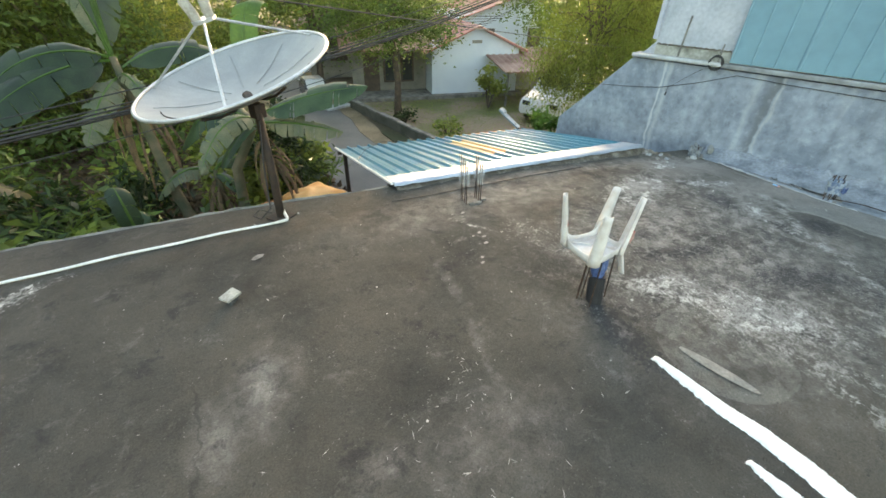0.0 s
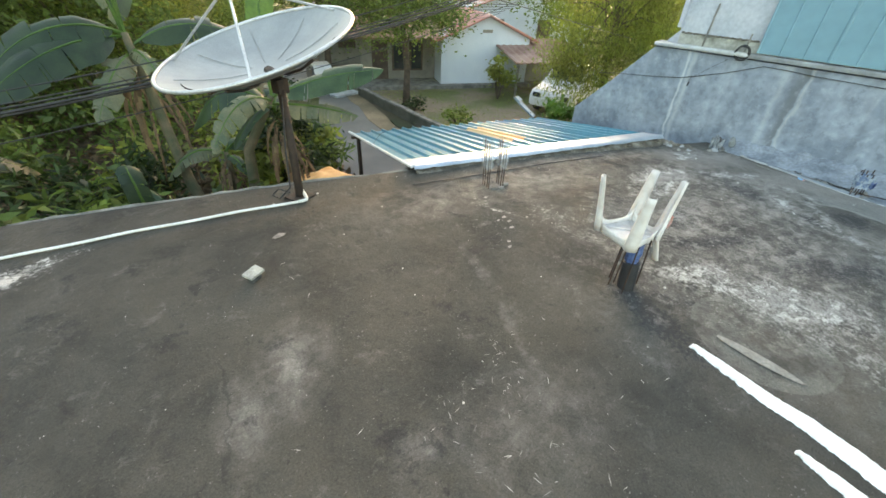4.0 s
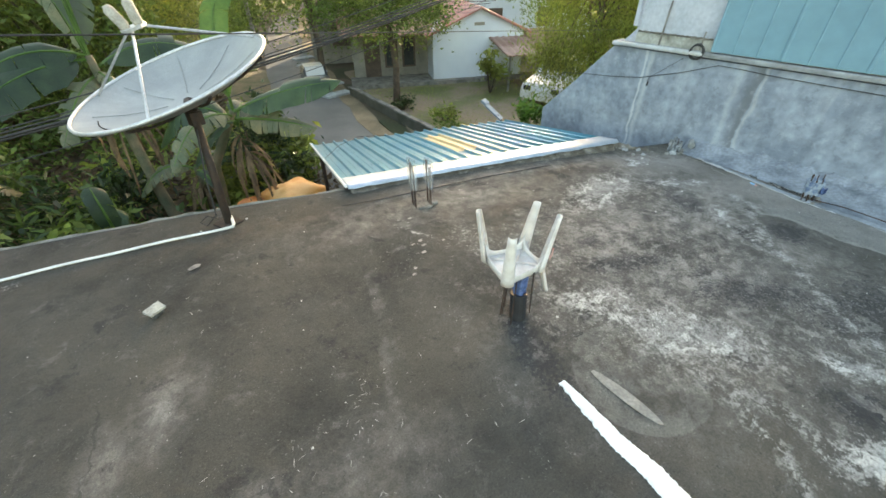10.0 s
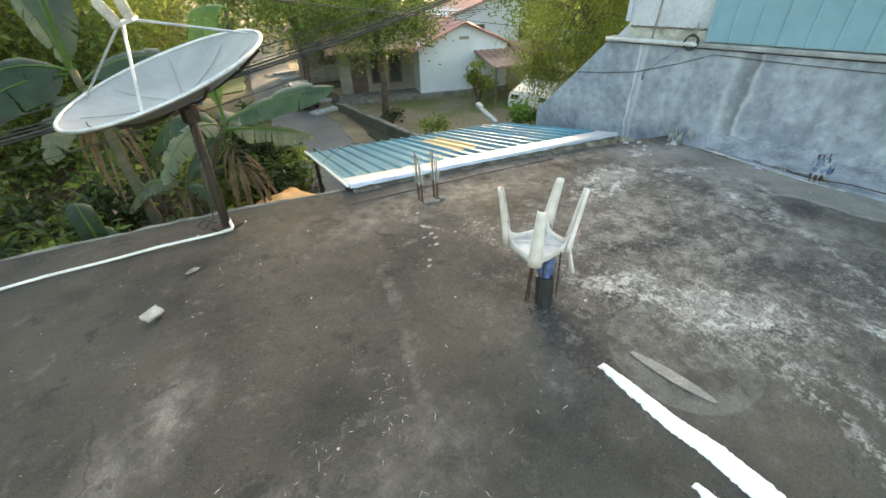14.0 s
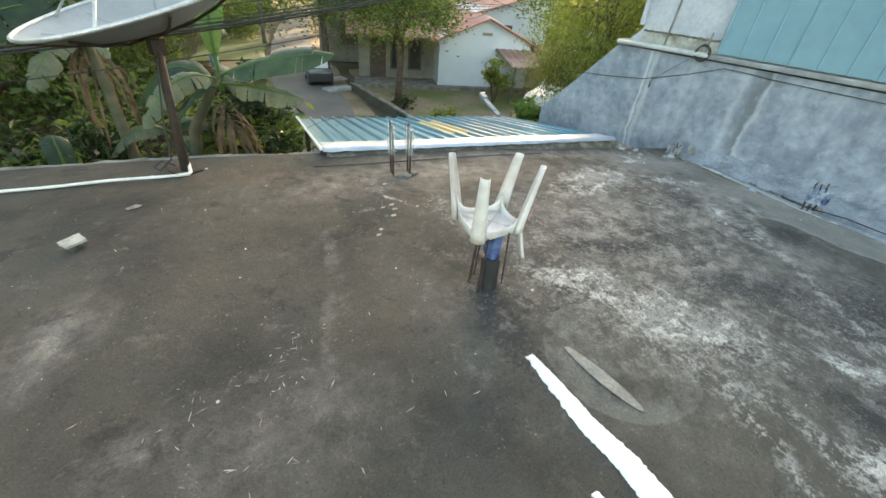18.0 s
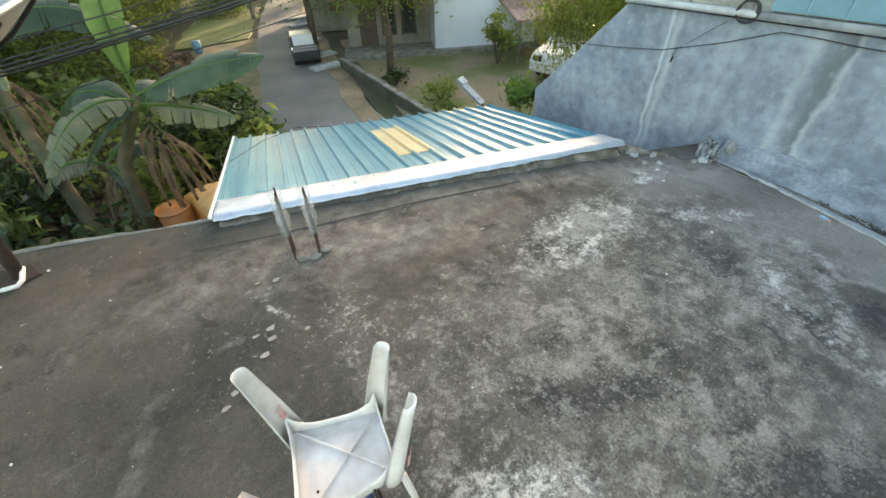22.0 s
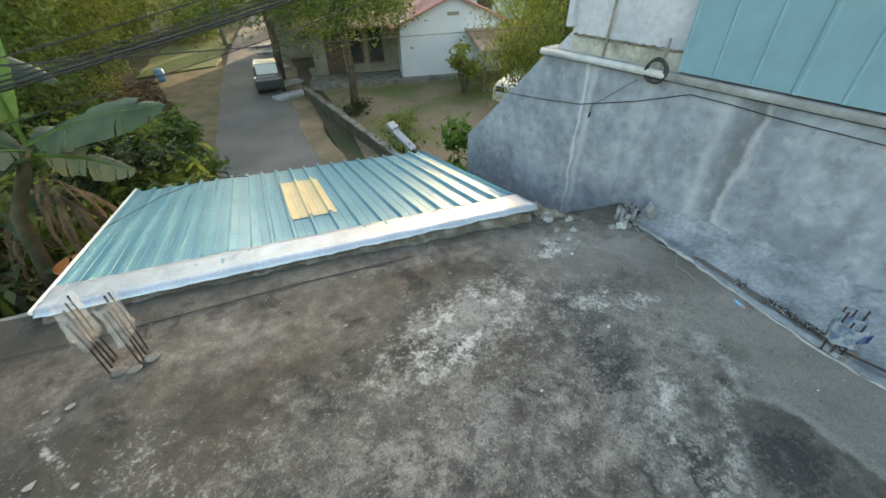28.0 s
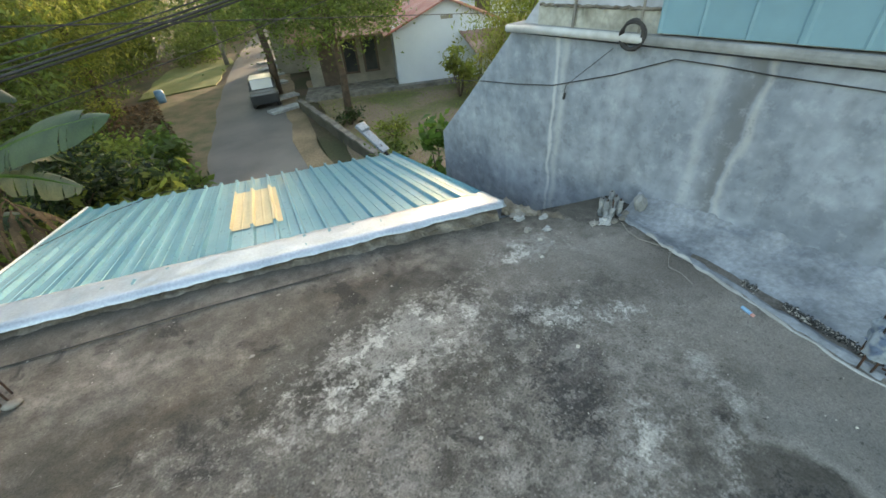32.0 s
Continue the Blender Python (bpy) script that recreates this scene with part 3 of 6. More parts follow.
def tube(bm, pts, radii, seg=8, cap=True):
    """A round tube along points; radii: one number or one for each point."""
    pts = [Vector(p) for p in pts]
    if isinstance(radii, (int, float)):
        radii = [radii] * len(pts)
    rings = []
    side = None
    for i, p in enumerate(pts):
        d = (pts[min(i + 1, len(pts) - 1)] - pts[max(i - 1, 0)]).normalized()
        if side is None:
            side = d.orthogonal().normalized()
        side = (side - d * side.dot(d)).normalized()
        up = d.cross(side)
        rings.append([bm.verts.new(p + (side * math.cos(2 * math.pi * k / seg) + up * math.sin(2 * math.pi * k / seg)) * radii[i]) for k in range(seg)])
    for a, b in zip(rings, rings[1:]):
        for k in range(seg):
            bm.faces.new((a[k], a[(k + 1) % seg], b[(k + 1) % seg], b[k]))
    if cap:
        bm.faces.new(rings[0][::-1])
        bm.faces.new(rings[-1])
    return bm


def tubed(pts, radii, seg=8):
    return tube(bmesh.new(), pts, radii, seg)


def prism(bm, outline, z0, z1):
    """A flat outline (x, y) raised from z0 to z1."""
    lo = [bm.verts.new((x, y, z0)) for x, y in outline]
    hi = [bm.verts.new((x, y, z1)) for x, y in outline]
    n = len(outline)
    bm.faces.new(lo[::-1]); bm.faces.new(hi)
    for i in range(n):
        bm.faces.new((lo[i], lo[(i + 1) % n], hi[(i + 1) % n], hi[i]))
    return bm


def sheet(bm, f, nu, nv, thick=None):
    """A grid of points f(u, v), u and v from 0 to 1; thick: a second side that far along -z or a vector."""
    rows = [[bm.verts.new(f(i / nu, j / nv)) for j in range(nv + 1)] for i in range(nu + 1)]
    for i in range(nu):
        for j in range(nv):
            bm.faces.new((rows[i][j], rows[i + 1][j], rows[i + 1][j + 1], rows[i][j + 1]))
    if thick is not None:
        off = Vector(thick)
        r2 = [[bm.verts.new(v.co + off) for v in r] for r in rows]
        for i in range(nu):
            for j in range(nv):
                bm.faces.new((r2[i][j + 1], r2[i + 1][j + 1], r2[i + 1][j], r2[i][j]))
        for i in range(nu):
            bm.faces.new((rows[i][0], r2[i][0], r2[i + 1][0], rows[i + 1][0]))
            bm.faces.new((rows[i + 1][nv], r2[i + 1][nv], r2[i][nv], rows[i][nv]))
        for j in range(nv):
            bm.faces.new((rows[0][j + 1], r2[0][j + 1], r2[0][j], rows[0][j]))
            bm.faces.new((rows[nu][j], r2[nu][j], r2[nu][j + 1], rows[nu][j + 1]))
    return bm


def leaves(name, centres, size, mat, parent=None, droop=0.3, aspect=2.2, seed=1, label="", upward=0.5):
    """Many small folded leaves round the given points, as one mesh."""
    g = np.random.default_rng(seed)
    c = np.asarray(centres, float)
    n = len(c)
    s = size * g.uniform(0.6, 1.35, n)[:, None]
    a = g.normal(size=(n, 3)); a[:, 2] = a[:, 2] * 0.5 - droop
    a /= np.linalg.norm(a, axis=1)[:, None]
    u = g.normal(size=(n, 3)); u[:, 2] += upward
    w = np.cross(a, u); w /= np.linalg.norm(w, axis=1)[:, None] + 1e-9
    nn = np.cross(w, a)
    L, W = s * 0.5, s * 0.5 / aspect
    v = np.stack([c - a * L, c + w * W + nn * W * 0.35, c + a * L - nn * L * 0.15, c - w * W + nn * W * 0.35], axis=1).reshape(-1, 3)
    me = bpy.data.meshes.new(name)
    me.vertices.add(4 * n); me.vertices.foreach_set("co", v.ravel())
    me.loops.add(4 * n); me.loops.foreach_set("vertex_index", np.arange(4 * n))
    me.polygons.add(n); me.polygons.foreach_set("loop_start", np.arange(0, 4 * n, 4)); me.polygons.foreach_set("loop_total", np.full(n, 4))
    me.update(calc_edges=True)
    me.materials.append(mat)
    return hang(new(name, me), parent, label)


def crown_points(clumps, per, spread, seed):
    """Leaf places scattered round clump centres (x, y, z, size)."""
    g = np.random.default_rng(seed)
    return np.concatenate([np.array(k[:3]) + g.normal(size=(per, 3)) * np.array([1, 1, 0.75]) * spread * k[3] for k in clumps])


def tree(name, base, height, crown_r, crown_z, label, leafmat, seed, n_clumps=26, per=120, leaf=0.16, trunk=0.14, lean=(0, 0), droop=0.3, aspect=2.2, hang_low=0.0, category="tree", group="", flat=0.7):
    """A tapered trunk with limbs that reach clumps of leaves."""
    r = random.Random(seed)
    b = Vector(base)
    t = thing(name, base, label, category, group)
    top = b + Vector((lean[0], lean[1], height * 0.72))
    tr = bmesh.new()
    tube(tr, [b - Vector((0, 0, 0.1)), b + (top - b) * 0.3 + Vector((0.06, -0.03, 0)), b + (top - b) * 0.65 + Vector((-0.05, 0.05, 0)), top], [trunk * 1.25, trunk, trunk * 0.8, trunk * 0.35], 8)
    clumps = []
    cz = b.z + crown_z
    for i in range(n_clumps):
        an = i * 2.39996 + r.uniform(-0.4, 0.4)
        rr = crown_r * math.sqrt((i + 0.5) / n_clumps) * r.uniform(0.8, 1.1)
        hz = (height - crown_z) * flat * math.sqrt(max(0.0, 1.05 - (rr / crown_r) ** 2)) * r.uniform(-0.75, 1.0)
        p = Vector((b.x + lean[0] + rr * math.cos(an), b.y + lean[1] + rr * math.sin(an), cz + (height - crown_z) * 0.35 + hz))
        clumps.append((*p, r.uniform(0.7, 1.25)))
        if i % 2 == 0:
            s = b + (top - b) * r.uniform(0.45, 0.95)
            mid = s.lerp(p, 0.5) + Vector((0, 0, 0.12 * (p - s).length))
            tube(tr, [s, mid, p], [trunk * 0.38, trunk * 0.24, trunk * 0.06], 5, cap=False)
    part("trunk", tr, BARK, t, smooth=True)
    pts = crown_points(clumps, per, crown_r * 0.22, seed)
    if hang_low:
        g = np.random.default_rng(seed + 5)
        pts[:, 2] -= g.exponential(hang_low, len(pts))
    leaves("crown", pts, leaf, leafmat, t, droop, aspect, seed)
    return t


# ---- the roof slab ----
EDGE = lambda x: 4.7618 + -0.4429 * x + 0.0119 * x * x          # front edge of the slab


def fz(x, y):
    """Height of the slab's top: cambered, so that water runs off to both sides."""
    return 0.065 - (0.009 if x > 2.3 else 0.012) * (x - 2.3) ** 2 - (0.007 if y > 0.9 else 0.004) * (y - 0.9) ** 2


def slab_point(u, v):
    x0 = -1.08 - 3.2 * (1 - v)
    x = x0 + u * (6.9 - x0)
    y = EDGE(x) * v + (-4.5) * (1 - v)
    w = noise.noise(Vector((x * 1.3, y * 1.3, 0.0))) * 0.008 + noise.noise(Vector((x * 5, y * 5, 3.0))) * 0.004
    return Vector((x, y, fz(x, y) + w))


floor = part("floor", sheet(bmesh.new(), slab_point, 110, 110, thick=(0, 0, -0.14)), SLAB, None, smooth=False)
tagged(floor, "flat concrete roof slab with dark algae stains and worn pale patches", "roof slab", kind="structure")


def edge_strip(x0, x1, w0, w1, z0, z1, seed, nx=120):
    """A rough strip along the front edge, from w0 to w1 inside it, its top z1 over the slab."""
    bm = bmesh.new()
    def f(u, v):
        x = x0 + (x1 - x0) * u
        k = 2 * math.pi * v
        j = 0.012 * noise.noise(Vector((x * 7, v * 5, seed))) + 0.02 * noise.noise(Vector((x * 1.7, v, seed + 9)))
        yy = EDGE(x) - (w0 + w1) / 2 + (w1 - w0) / 2 * max(-1, min(1, 1.35 * math.cos(k))) + j
        zz = fz(x, EDGE(x)) + (z0 + z1) / 2 + (z1 - z0) / 2 * max(-1, min(1, 1.35 * math.sin(k))) + j * 0.6
        return Vector((x, yy, zz))
    return sheet(bm, f, nx, 10)


tagged(part("trim", edge_strip(-1.0, 2.4, -0.02, 0.025, -0.14, 0.010, 2), CEMENT), "thin rough cement lip along the slab edge", "edge", kind="structure")
# walls of the building below the slab
low = thing("building_base", (2, 2, -2.5), "grey rendered walls of the building under the slab", "building", kind="structure")
bm = bmesh.new(); prism(bm, [(-0.95, 4.95), (6.9, 2.1), (6.9, 1.95), (-1.0, 4.8)], -2.7, -0.33); part("wall", bm, CEMENT, low)
bm = bmesh.new(); prism(bm, [(-1.1, 4.95), (-0.95, 4.95), (-4.0, -4.4), (-4.15, -4.4)], -2.7, -0.33); part("wall", bm, CEMENT, low)

# ---- the neighbour's wall ----
WX = 6.88
wall = bmesh.new()
def yz_prism(bm, outline, x0, x1):
    a = [bm.verts.new((x0, y, z)) for y, z in outline]
    b = [bm.verts.new((x1, y, z)) for y, z in outline]
    n = len(outline)
    bm.faces.new(a[::-1]); bm.faces.new(b)
    for i in range(n):
        bm.faces.new((a[i], a[(i + 1) % n], b[(i + 1) % n], b[i]))
    return bm
yz_prism(wall, [(-4.6, -2.7), (4.62, -2.7), (4.62, -0.15), (4.1, 0.36), (3.47, 1.02), (-4.6, 1.02)], WX, WX + 0.2)
bmesh.ops.recalc_face_normals(wall, faces=wall.faces)
tagged(part("wall_east", wall, RENDER), "bluish grey cement rendered wall with rain streaks", "wall", kind="structure")
upper = bmesh.new()
yz_prism(upper, [(-4.6, 1.07), (3.38, 1.07), (3.2, 1.26), (3.2, 4.2), (-4.6, 4.2)], WX + 0.03, WX + 0.22)
bmesh.ops.recalc_face_normals(upper, faces=upper.faces)
tagged(part("wall_upper", upper, WHITEWALL), "dirty white painted upper wall of the neighbouring building", "wall", kind="structure")
bm = bmesh.new(); box(bm, (WX + 0.05, (-4.6 + 3.47) / 2, 1.068), (0.22, 8.07, 0.06), bevel=0.02)
tagged(part("ledge", bm, LEDGEGREY), "rough cement ledge along the top of the wall", "ledge", kind="structure")
bm = bmesh.new(); box(bm, (WX + 0.1, 3.2, 2.75), (0.3, 0.06, 2.9), bevel=0.01)
tagged(part("corner_trim", bm, WHITEWALL), "white corner board of the upper wall", "trim", kind="structure")
bm = bmesh.new(); box(bm, (9.4, -0.8, 0.8), (4.7, 7.6, 6.9))
tagged(part("neighbour_house", bm, WHITEWALL), "plain white block of the neighbouring house behind the wall", "house", kind="structure")
clad = thing("cladding", (WX, 0, 1.1), "pale blue sheet metal cladding on the upper wall", "cladding", kind="structure")
for i in range(9):
    y1 = 2.13 - i * 0.76
    bm = bmesh.new()
    def f(u, v, y1=y1, i=i):
        y = y1 - 0.764 * u
        d = 0.012 if u < 0.03 or u > 0.97 else (0.010 if 0.32 < u < 0.35 or 0.65 < u < 0.68 else 0.002 * math.sin(u * 19 + i))
        return Vector((WX - 0.035 - 0.003 * (i % 2) - d, y, 1.115 + 3.07 * v))
    sheet(bm, f, 60, 1, thick=(0.02, 0, 0))
    part("panel", bm, BLUEPANEL, clad)
def foot_x(y):
    """Outer edge of the mortar at the wall's foot: it widens away from the awning."""
    return 6.60 - 0.275 * max(0.0, 2.0 - y) if y > 0.5 else 6.19 - 0.12 * (0.5 - y)
def fillet(u, v):
    y = 2.02 - 6.0 * u
    j = 0.03 * noise.noise(Vector((y * 5, v * 3, 1))) + 0.022 * noise.noise(Vector((y * 14, v * 7, 2))) + 0.012 * noise.noise(Vector((y * 37, v * 17, 6)))
    x0, x1 = WX + 0.02, foot_x(y) + 0.02
    x = x0 + (x1 - x0) * v + 0.8 * j * v
    rise = (0.14 + 0.05 * min(1, u * 4) + 0.7 * j) * max(0.0, 1 - 1.25 * v) ** 1.5
    groove = -0.02 * math.exp(-((v - 0.80) / 0.09) ** 2) if 0.42 < y < 1.42 else 0.0
    lip = 0.012 * math.exp(-((v - 0.97) / 0.05) ** 2)
    return Vector((x, y, fz(x, y) + rise + groove + lip + 0.6 * j * (1 - v) + 0.012 - 0.02 * (v > 0.995)))
tagged(part("mortar_fillet", sheet(bmesh.new(), fillet, 300, 26), FILLET, smooth=True), "pale mortar fillet sealing the foot of the wall", "fillet", kind="structure")

# ---- ground, road and verge ----
GZ = -2.5
gb = bmesh.new(); sheet(gb, lambda u, v: Vector((-900 + 1800 * u, -900 + 1800 * v, GZ - 0.06)), 2, 2)
tagged(part("ground", gb, EARTH), "bare brown earth and leaf litter under the trees", "ground", kind="structure")
def road_pt(along, across, z=0.0):
    """A place by the road, which bends gently to the east: metres along it, and across to the east."""
    y = 10.6 + along
    return Vector((5.9 + 0.22 * (y - 12) + 0.004 * (y - 12) ** 2 + across, y, GZ + z))
def strip(name, a0, a1, c0, c1, z, mat, label, cat, n=60, bend=0.0, rough=0.0):
    bm = bmesh.new()
    def f(u, v):
        a = a0 + (a1 - a0) * u
        e = rough * noise.noise(Vector((a * 0.6, v * 9, z * 50))) * (1 if v in (0, 1) else 0)
        return road_pt(a, c0 + (c1 - c0) * v + e + bend * a * a, z)
    sheet(bm, f, n, 6, thick=(0, 0, -0.05))
    return tagged(part(name, bm, mat), label, cat, kind="structure")
strip("road", -14, 34, -1.3, 1.3, 0.0, ASPHALT, "narrow grey asphalt village road", "road", rough=0.15)
strip("verge", -14, 34, 1.15, 1.78, 0.012, SAND, "sandy brown verge beside the road", "verge", rough=0.2)
strip("lawn", -9, 9.0, 2.35, 16.0, -0.01, GRASS, "patchy mown grass in front of the white house", "lawn", rough=0.3)
strip("ditch", -8, 12, 1.75, 2.3, -0.015, EARTH, "dark mossy ditch between the verge and the lawn", "ditch")
strip("bank", 0.0, 12.0, -4.2, -0.9, -0.012, BANK, "bare brown earth bank beside the road", "bank", rough=0.5)
strip("grass_verge", 12.2, 19.0, -5.0, -1.6, 0.02, LAWNGREEN, "strip of green grass beside the road", "grass", rough=0.3)
dw = thing("drain_wall", (7.9, 11, GZ), "low dark mossy drain wall with a pale cement top", "wall", kind="structure")
def drain_pt(u, across, z):
    return Vector((7.85 + 0.55 * u + across, 7.0 + 8.6 * u, GZ + z))
part("wall", sheet(bmesh.new(), lambda u, v: drain_pt(u, 0.02 * math.sin(u * 40), -0.1 + 0.42 * v), 40, 3, thick=(0.12, 0, 0)), MOSSWALL, dw)
part("coping", sheet(bmesh.new(), lambda u, v: drain_pt(u, -0.02 + 0.17 * v + 0.012 * math.sin(u * 55), 0.36 + 0.01 * math.sin(u * 23)), 60, 2, thick=(0, 0, -0.045)), CEMENT, dw)
for k, (x, y) in enumerate(((8.0, 15.95), (8.5, 17.6), (8.95, 20.2), (9.4, 22.0), (9.9, 23.8), (10.4, 25.8))):
    bm = boxed((x, y, GZ + 0.05), (1.15, 0.5, 0.09), 8, 0.015)
    tagged(part("culvert_slab", bm, LEDGE), "pale concrete slab bridging the roadside ditch", "slab", "ditch slabs")

# ---- blue awning over the yard ----
NL, NR, FR, FL = Vector((2.42, 3.72, 0.04)), Vector((5.96, 2.63, 0.012)), Vector((6.37, 5.07, -0.42)), Vector((3.06, 6.31, -0.43))
aw = thing("awning", (4.4, 4.4, GZ), "sky blue ribbed metal awning roof with a yellow skylight sheet", "awning")
def aw_pt(u, v, h=0.0):
    return NL.lerp(NR, u).lerp(FL.lerp(FR, u), v) + Vector((0, 0, h))
RIBS = 20
def rib_h(s):
    s = s % 1.0
    return 0.036 if s < 0.12 else (0.036 * (1 - (s - 0.12) / 0.06) if s < 0.18 else (0.036 * (s - 0.94) / 0.06 if s > 0.94 else (0.004 if 0.53 < s < 0.6 else 0.0)))
for i in range(5):
    bm = bmesh.new()
    cuts = sorted({round(k / RIBS + d / RIBS, 5) for k in range(i * 4, i * 4 + 4) for d in (0, 0.12, 0.18, 0.52, 0.54, 0.59, 0.61, 0.94)} | {(i + 1) * 4 / RIBS})
    rows = [[bm.verts.new(aw_pt(u, v, rib_h(u * RIBS + 1e-6) + 0.004 * (i % 2))) for v in (0, 0.25, 0.5, 0.75, 1)] for u in cuts]
    for a, b in zip(rows, rows[1:]):
        for j in range(4):
            bm.faces.new((a[j], b[j], b[j + 1], a[j + 1]))
    part("roof_sheet", bm, BLUEROOF, aw)
bm = bmesh.new()
us = [0.4552 + 0.0018 * k for k in range(65)]
rows = [[bm.verts.new(aw_pt(u, v, rib_h(u * RIBS + 1e-6) + 0.009)) for v in (0.295, 0.5, 0.77)] for u in us]
for a, b in zip(rows, rows[1:]):
    for j in range(2):
        bm.faces.new((a[j], b[j], b[j + 1], a[j + 1]))
part("skylight_sheet", bm, YELLOWSHEET, aw, "pale yellow fibreglass skylight sheet")
bm = bmesh.new()
def flash(u, v):
    p = aw_pt(u, -0.035 + 0.135 * v, 0)
    j = 0.007 * noise.noise(Vector((u * 60, v * 4, 0))) + 0.005 * noise.noise(Vector((u * 25, v * 3, 4)))
    q = 0.014 * noise.noise(Vector((u * 17, 0, 8))) * (1 if v == 0 else 0)
    return p + Vector((q * 0.3, q, 0.042 + j + (-0.035 if v == 0 else 0.0)))
sheet(bm, flash, 150, 8, thick=(0, 0, -0.004))
part("flashing", bm, FLASH, aw, "crumpled galvanised metal flashing", smooth=True)
# mortar packed under the flashing, broken away in places
bm = bmesh.new()
def bed(u, v):
    p = aw_pt(0.01 + 0.975 * u, 0.0, 0.0)
    j = noise.noise(Vector((u * 22, v * 3, 1))) * 0.035 + noise.noise(Vector((u * 70, v * 9, 5))) * 0.03
    out = Vector((-0.31, -0.95, 0)) * (0.11 * math.sin(v * 1.57) + 0.03 + j)
    zlow, zhigh = fz(p.x, p.y) - 0.04, p.z + 0.012
    return Vector((p.x, p.y, zhigh + (zlow - zhigh) * v)) + out
sheet(bm, bed, 170, 7, thick=(0.02, 0.06, 0))
tagged(part("mortar_bed", bm, DARKMORTAR), "dark crumbling mortar bed under the metal flashing", "mortar", kind="structure")
part("verge_trim", tubed([aw_pt(-0.004, -0.02, 0.03), aw_pt(-0.004, 0.5, 0.028), aw_pt(-0.004, 1.0, 0.03)], 0.017, 8), PVC, aw, "white edge trim")
for k in range(2):
    bm = bmesh.new(); a, b = aw_pt(0.0, k * 0.92 + 0.06, -0.06), aw_pt(1.0, k * 0.92 + 0.06, -0.06)
    tube(bm, [a, b], 0.03, 4); part("purlin", bm, STEEL, aw)
for u in (0.03, 0.95):
    p = aw_pt(u, 0.97, -0.05)
    part("post", tubed([(p.x, p.y, GZ - 0.05), p], 0.035, 8), STEEL, aw)

tagged(part("wire", tubed([aw_pt(0.36, 0.93, 0.045), (3.8, 6.09, -0.40), (3.28, 5.73, -0.31), (2.79, 5.12, -0.18), aw_pt(-0.01, 0.4, 0.03)], 0.004, 5), CABLE), "thin dark wire lying over the awning", "wire")

# ---- solar lamp on the awning ----
lb, lt = Vector((6.3, 5.02, -0.4)), Vector((6.17, 5.41, -0.13))
sl = thing("solar_lamp", lb, "small grey solar lamp on a short bracket at the awning corner", "solar lamp")
d = (lt - lb).normalized(); side = d.cross(Vector((0, 0, 1))).normalized(); up = side.cross(d)
m = Matrix((side, d, up)).transposed().to_4x4(); m.translation = lb.lerp(lt, 0.55)
part("solar_panel", boxed(None, (0.13, 0.40, 0.03), bevel=0.006, m=m), SOLAR, sl)
part("bracket", tubed([lb + Vector((0, 0, -0.05)), lb.lerp(lt, 0.35)], 0.022, 8), STEEL, sl)
m2 = m.copy(); m2.translation = lt + d * 0.02 + up * 0.02
part("lamp_head", boxed(None, (0.15, 0.12, 0.05), bevel=0.012, m=m2), SOLAR, sl)

# ---- satellite dish ----
sd = thing("satellite_dish", (1.19, 3.84, 0.0), "large weathered grey satellite dish on a rusty steel mast", "satellite dish")
part("mast", tubed([(1.2, 3.87, -0.07), (1.24, 3.96, 0.55), (1.27, 4.05, 0.98)], [0.04, 0.036, 0.036], 12), STEEL, sd, smooth=True)
part("base_plate", boxed((1.2, 3.87, fz(1.2, 3.87) + 0.008), (0.2, 0.2, 0.02), 20, 0.004), STEEL, sd)
DC, DR, DEPTH = Vector((1.24, 4.39, 1.255)), 0.877, 0.22
DN = Vector((-0.307, -0.013, 1.0)).normalized()
dx = (Vector((1, -0.25, 0)) - DN * DN.dot(Vector((1, -0.25, 0)))).normalized(); dy = DN.cross(dx)
def dish_pt(r, a, h=0.0):
    return DC + (dx * math.cos(a) + dy * math.sin(a)) * (r * DR) + DN * (DEPTH * (r * r - 1) + h)
for k in range(8):
    bm = bmesh.new()
    sheet(bm, lambda u, v, k=k: dish_pt(max(u, 0.03), (k + v) * math.pi / 4, 0), 12, 6, thick=-DN * 0.006)
    part("petal", bm, DISHMETAL, sd, smooth=False)
bm = bmesh.new(); tube(bm, [dish_pt(1.0, k * math.pi / 32) for k in range(65)], 0.016, 6, cap=False); part("rim", bm, DISHRIM, sd, smooth=True)
for k in range(8):
    bright = k in (5, 7)
    bm = bmesh.new(); tube(bm, [dish_pt(r, k * math.pi / 4, 0.006) for r in ((0.45, 0.6, 0.8, 1.0) if bright else (0.2, 0.4, 0.6, 0.85))], 0.008 if bright else 0.0035, 5); part("rib", bm, DISHRIM if bright else DISHMETAL, sd)
    bm = bmesh.new(); tube(bm, [dish_pt(r, k * math.pi / 4 + 0.39, -0.03) for r in (0.06, 0.4, 0.7, 0.99)], 0.012, 5); part("back_rib", bm, STEEL, sd)
bm = bmesh.new(); tube(bm, [dish_pt(0.80, 3.3 + 2.5 * k / 24, 0.006) for k in range(25)], 0.005, 5); part("ring_seam", bm, STEEL, sd)
LN = DC + DN * 0.42
for a in (2.6, 4.55, 0.35):
    bm = bmesh.new(); tube(bm, [dish_pt(0.97, a, 0.0), LN + (dx * math.cos(a) + dy * math.sin(a)) * 0.05], 0.011, 6); part("strut", bm, DISHRIM, sd)
lp = part("feed_plate", tubed([LN - DN * 0.01, LN + DN * 0.012], 0.10, 14), DISHRIM, sd)
